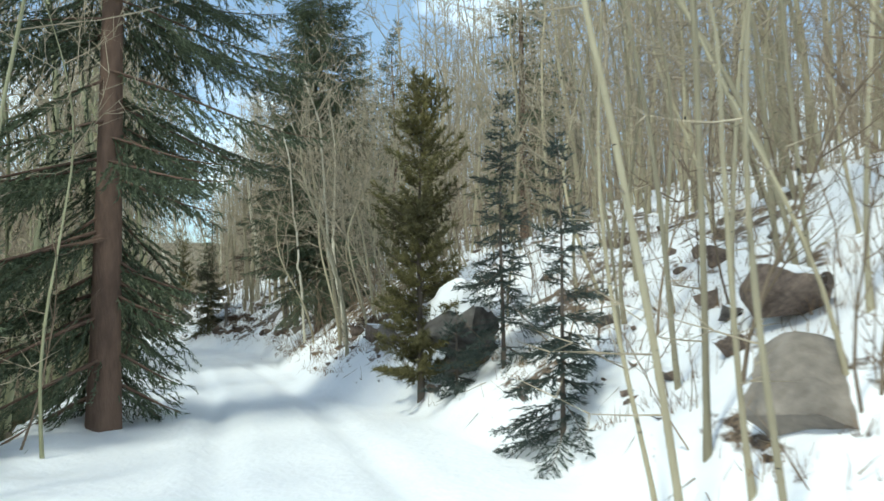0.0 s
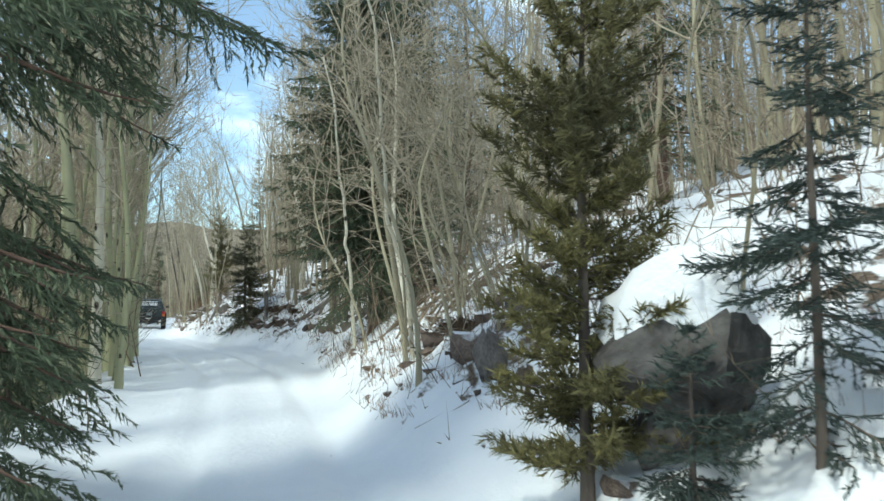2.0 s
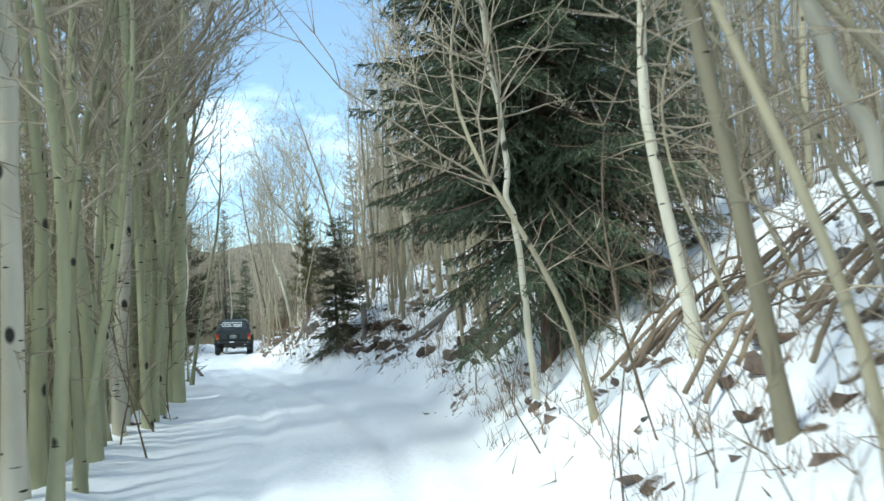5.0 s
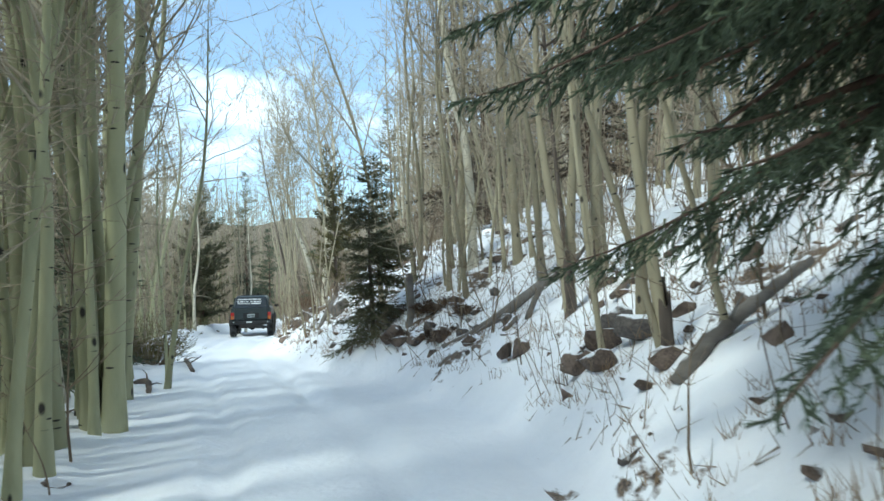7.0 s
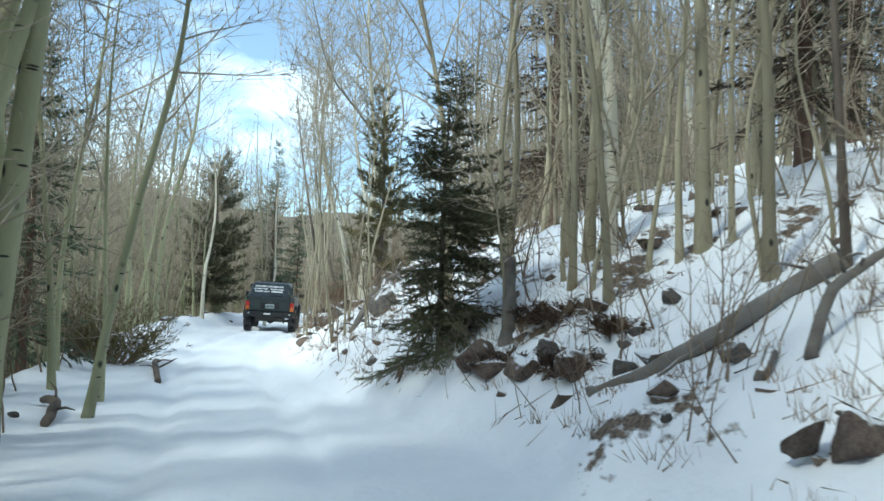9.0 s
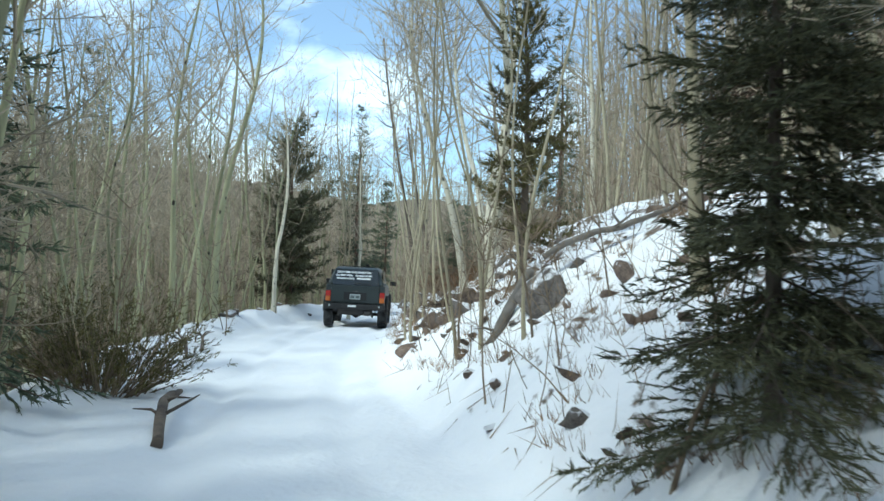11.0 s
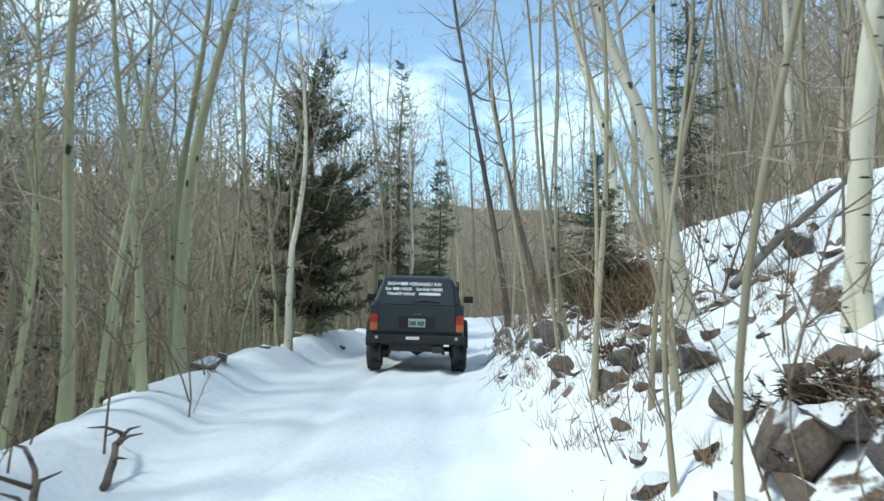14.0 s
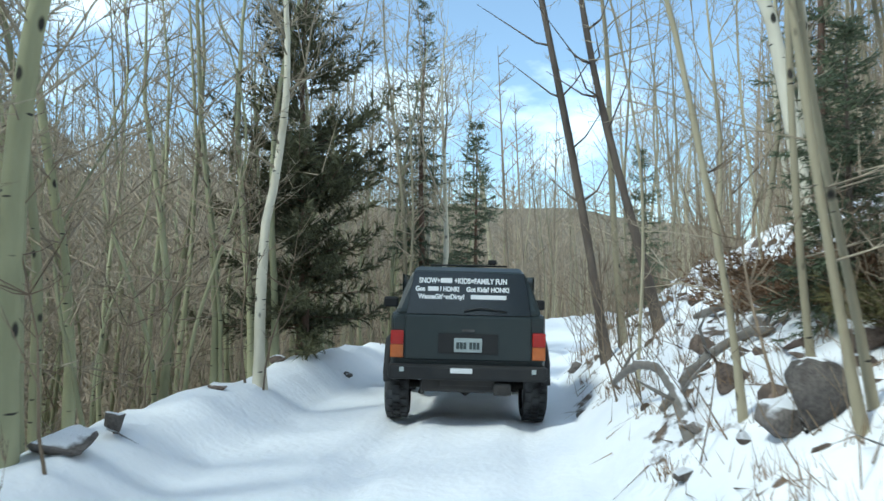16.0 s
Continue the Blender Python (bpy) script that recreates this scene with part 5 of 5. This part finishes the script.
fallen("fallen_log", [(3.85, 27.75, .02), (4.2, 27.85, .10), (4.7, 28.0, .16), (5.3, 28.2, .2)], [.075, .07, .065, .05], "grey log slanting down the snowy bank", twigs=2, seed=16)
fallen("fallen_log", [(4.5, 31.6, .05), (5.2, 32.3, .12), (6.4, 33.4, .2)], [.04, .045, .035], "dark fallen trunk across the bank", M_BARK_D, 3, 8)
fallen("fallen_branch", [(-2.9, 40.9, .03), (-3.3, 42.0, .16), (-3.6, 43.2, .10)], [.05, .05, .03], "dark bent branch at the track's edge", M_BARK_D, 3, 10)
fallen("fallen_branch", [(-5.55, 49.3, .02), (-5.75, 49.9, .22), (-6.0, 50.5, .12)], [.035, .03, .015], "dark bent branch at the track's edge", M_BARK_D, 5, 17)
fallen("fallen_branch", [(-5.2, 47.6, .05), (-5.5, 48.3, .25), (-5.9, 48.8, .3)], [.03, .026, .012], "dark bent branch at the track's edge", M_BARK_D, 4, 18)
fallen("fallen_branch", [(-2.75, 36.6, .03), (-3.0, 37.4, .14), (-3.4, 38.0, .05)], [.05, .06, .04], "dark bent branch at the track's edge", M_BARK_D, 2, 11)
fallen("fallen_branch", [(-.2, 51.4, .1), (.5, 51.8, .2), (1.5, 52.3, .3)], [.05, .045, .02], "long grey branch caught on the bank", None, 5, 12)
fallen("fallen_branch", [(-1.5, 58.8, .05), (-.9, 57.6, .2), (-.3, 56.4, .22)], [.04, .05, .03], "weathered branch lying on the bank", None, 4, 13)

# a brush heap of thin dead branches on the bank
rnd_b = random.Random(8)
for i in range(34):
    x, y = rnd_b.uniform(3.7, 5.2), rnd_b.uniform(18.6, 22.0)
    ln, a = rnd_b.uniform(.8, 2.0), rnd_b.gauss(3.5, .35)
    q = [(x - math.cos(a) * ln * u * .8, y - math.sin(a) * ln * u * .35, .06 + .3 * math.sin(u * 2.4) * rnd_b.uniform(.5, 1.2)) for u in (0, .35, .7, 1)]
    fallen("dead_branch", q, [.022, .018, .013, .005], "thin dead branch in a brush heap", M_STEM, 0, 300 + i, 5)["group"] = "brush heap"


# ---- stump and dead leaning trunks ----
def snag(x, y, height, r, tip, label, mat, seed, taper=.7, bend=.1):
    rnd = random.Random(seed)
    L = Lump()
    pts = [Vector((bend * math.sin(k * 4 + seed) * k, bend * .5 * math.sin(k * 3) * k, height * k)) for k in [i / 12 for i in range(-1, 13)]]
    L.tube(pts, [r * (1.3 - .3 * min(1, max(0, i - 1) * .6)) * (1 - (1 - taper) * i / 13) * rnd.uniform(.92, 1.08) for i in range(14)], 10)
    boughs = []
    for i in range(int(height * 2.2) if height > 2 else 0):
        k = rnd.uniform(.3, 1)
        p = pts[1 + int(k * 12)]
        a = rnd.uniform(0, 6.28)
        B = Lump()
        boughs.append(B)
        B.tube([p, p + Vector((math.cos(a), math.sin(a), .5)) * .25, p + Vector((math.cos(a + .3), math.sin(a + .3), .9)) * rnd.uniform(.4, 1.1)], [.02, .013, .004], 4, cap=False)
    root = new("dead_tree" if height > 2 else "tree_stump")
    root.matrix_basis = pose(x, y, land(x, y) - .05, tip[0], tip[1], 0)
    child("trunk", L.mesh("trunk", mat), root)
    for B in boughs:
        child("branch", B.mesh("branch", mat), root)
    return tagged(root, label, "dead tree" if height > 2 else "stump")


snag(2.15, 37.75, 1.05, .085, (0, 1), "grey broken stump sticking out of the snow", M_LOG, 1, .9, .02)
snag(-2.35, 60.4, 9.0, .07, (1, -9), "dark dead trunk leaning over the track", M_BARK_D, 2, .35, .15)
snag(-1.7, 60.0, 5.5, .075, (2, -13), "split dark trunk leaning beside the track", M_BARK_D, 3, .4, .12)
snag(4.75, 34.9, 8.0, .046, (0, -3), "dark broken tree above a fallen log", M_BARK_D, 4, .35, .08)


# ---- saplings and whips ----
def sapling_mesh(seed):
    rnd = random.Random(seed)
    L, S = Lump(), Lump()
    h = rnd.uniform(.7, 2.6)
    p, d, pts = Vector((0, 0, -.05)), Vector((rnd.gauss(0, .12), rnd.gauss(0, .12), 1)).normalized(), []
    for i in range(7):
        pts.append(p.copy())
        d = (d + Vector((rnd.gauss(0, .10), rnd.gauss(0, .10), .05))).normalized()
        p = p + d * h / 6
    r = .005 + .0045 * h
    S.tube(pts, [r * (1 - .8 * i / 6) for i in range(7)], 5, cap=False)
    for i in range(int(5 + h * 5)):
        q = rnd.randrange(2, 7)
        a = rnd.uniform(0, 6.28)
        b = pts[q] + Vector((math.cos(a), math.sin(a), rnd.uniform(.3, 1.6))) * rnd.uniform(.1, .34) * h ** .5
        L.tube([pts[q], pts[q].lerp(b, .5) + Vector((0, 0, -.02)), b], [r * .45, r * .35, .002], 3, cap=False)
        L.spike(pts[q].lerp(b, .6), b + Vector((rnd.gauss(0, .1), rnd.gauss(0, .1), .05)), .003)
    return S.mesh("stem", M_STEM), L.mesh("twig_crown", M_STEM)


SAPLINGS = [sapling_mesh(500 + i) for i in range(12)]
rnd_s = random.Random(9)
for i in range(298):
    y = rnd_s.uniform(1.5, 74)
    if rnd_s.random() < .72:
        d = along(y, BANK_Y, BANK_L) + abs(rnd_s.gauss(0, 2.6)) + (.9 if 7 < y < 22 else .3)
        if 25.5 > y > 22.5 and d < 4.5:
            continue
    else:
        d = -2.15 - abs(rnd_s.gauss(0, 1.0))
    x = along(y, ROAD_Y, ROAD_X) + d
    ob = new("sapling")
    stem, twigs = SAPLINGS[rnd_s.randrange(12)]
    child("stem", stem, ob)
    child("twig_crown", twigs, ob)
    s = rnd_s.uniform(.6, 1.3)
    ob.matrix_basis = pose(x, y, land(x, y), rnd_s.gauss(0, 6), rnd_s.gauss(-4, 7), rnd_s.uniform(0, 360)) @ Matrix.Scale(s, 4)
    tagged(ob, "thin brown leafless sapling standing in the snow", "sapling", "saplings")


# ---- junipers ----
def juniper(x, y, rx, ry, h, seed, mat, label):
    rs = np.random.RandomState(seed)
    L = Lump()
    mids, ways, lens = [], [], []
    for i in range(int(80 * rx * ry / .5 + 60 * min(1, rx / .5))):
        a, q = rs.uniform(0, 6.28), rs.uniform(0, 1) ** .5
        bx, by = rx * q * math.cos(a), ry * q * math.sin(a)
        gz = land(x + bx * .5, y + by * .5) - land(x, y)
        d = np.array((bx * .9 + rs.normal(0, .2), by * .9 + rs.normal(0, .2), h * rs.uniform(.35, 1.1)))
        p = np.array((bx * .5, by * .5, gz))
        L.spike(Vector(p), Vector(p + d), .012)
        for k in range(22):
            u = rs.uniform(.25, 1.05)
            mids.append(p + d * u + rs.normal(0, .03, 3))
            ways.append(d / np.linalg.norm(d) + rs.normal(0, .5, 3))
            lens.append(rs.uniform(.06, .11))
    v, f = spindles(np.array(mids), np.array(ways), np.array(lens), np.array(lens) * .17, 5)
    root = new("juniper_shrub")
    root.matrix_basis = pose(x, y, land(x, y) - .05)
    child("stem_tuft", L.mesh("stem_tuft", M_STEM), root)
    child("foliage", mesh_of("foliage", v, f, mat, False), root)
    return tagged(root, label, "shrub")


juniper(-.75, 57.2, .9, .7, .55, 1, M_JUNI, "rusty brown juniper spreading over the bank")
juniper(-.85, 55.9, .6, .6, .45, 2, M_JUNI, "rusty brown juniper above a boulder")
juniper(-.75, 54.7, .5, .5, .35, 3, M_PINE, "olive-green juniper above a boulder")
juniper(-.9, 53.2, .5, .5, .4, 4, M_JUNI, "brown juniper among rocks")
for i, (x, y, r) in enumerate([(2.05, 37.3, .2), (2.45, 37.95, .2), (2.72, 37.55, .22), (2.62, 36.35, .2), (3.1, 36.6, .16), (-.7, 47.6, .2), (-1.2, 51.6, .2), (3.9, 16.1, .2)]):
    juniper(x, y, r, r, .15, 30 + i, M_GRASS_D, "low rusty brown shrub among the rocks of the bank")
juniper(-4.75, 43.6, 1.0, .8, 1.2, 6, M_PINE, "yellow-green bush at the track's edge")
juniper(-3.4, 14.6, .8, .7, .9, 7, M_SPRUCE, "dark green bush under aspens")
juniper(-2.6, 18.0, .7, .6, .6, 8, M_SPRUCE, "low dark green bush under aspens")


# ---- litter of twigs and bark on the bank ----
def twig_litter(count, seed):
    rnd = random.Random(seed)
    L = Lump()
    for _ in range(count):
        y = rnd.uniform(0, 72)
        x = along(y, ROAD_Y, ROAD_X) + along(y, BANK_Y, BANK_L) + abs(rnd.gauss(0, 2.8)) + .1
        a, ln = rnd.uniform(0, 6.28), rnd.uniform(.05, .45) * rnd.random() + .04
        p = Vector((x, y, land(x, y) + .02))
        x2, y2 = x + math.cos(a) * ln, y + math.sin(a) * ln
        L.spike(p, Vector((x2, y2, land(x2, y2) + .03 + .25 * ln * rnd.random())), rnd.uniform(.003, .008))
        if rnd.random() < .35:
            L.spike(p, p + Vector((rnd.gauss(0, .08), rnd.gauss(0, .08), rnd.uniform(.08, .4))), .004)
    tagged(new("twig_litter", L.mesh("twig_litter", M_STEM)), "scattered dead twigs and bark on the snow", "twigs", kind="stuff")


twig_litter(2600, 91)
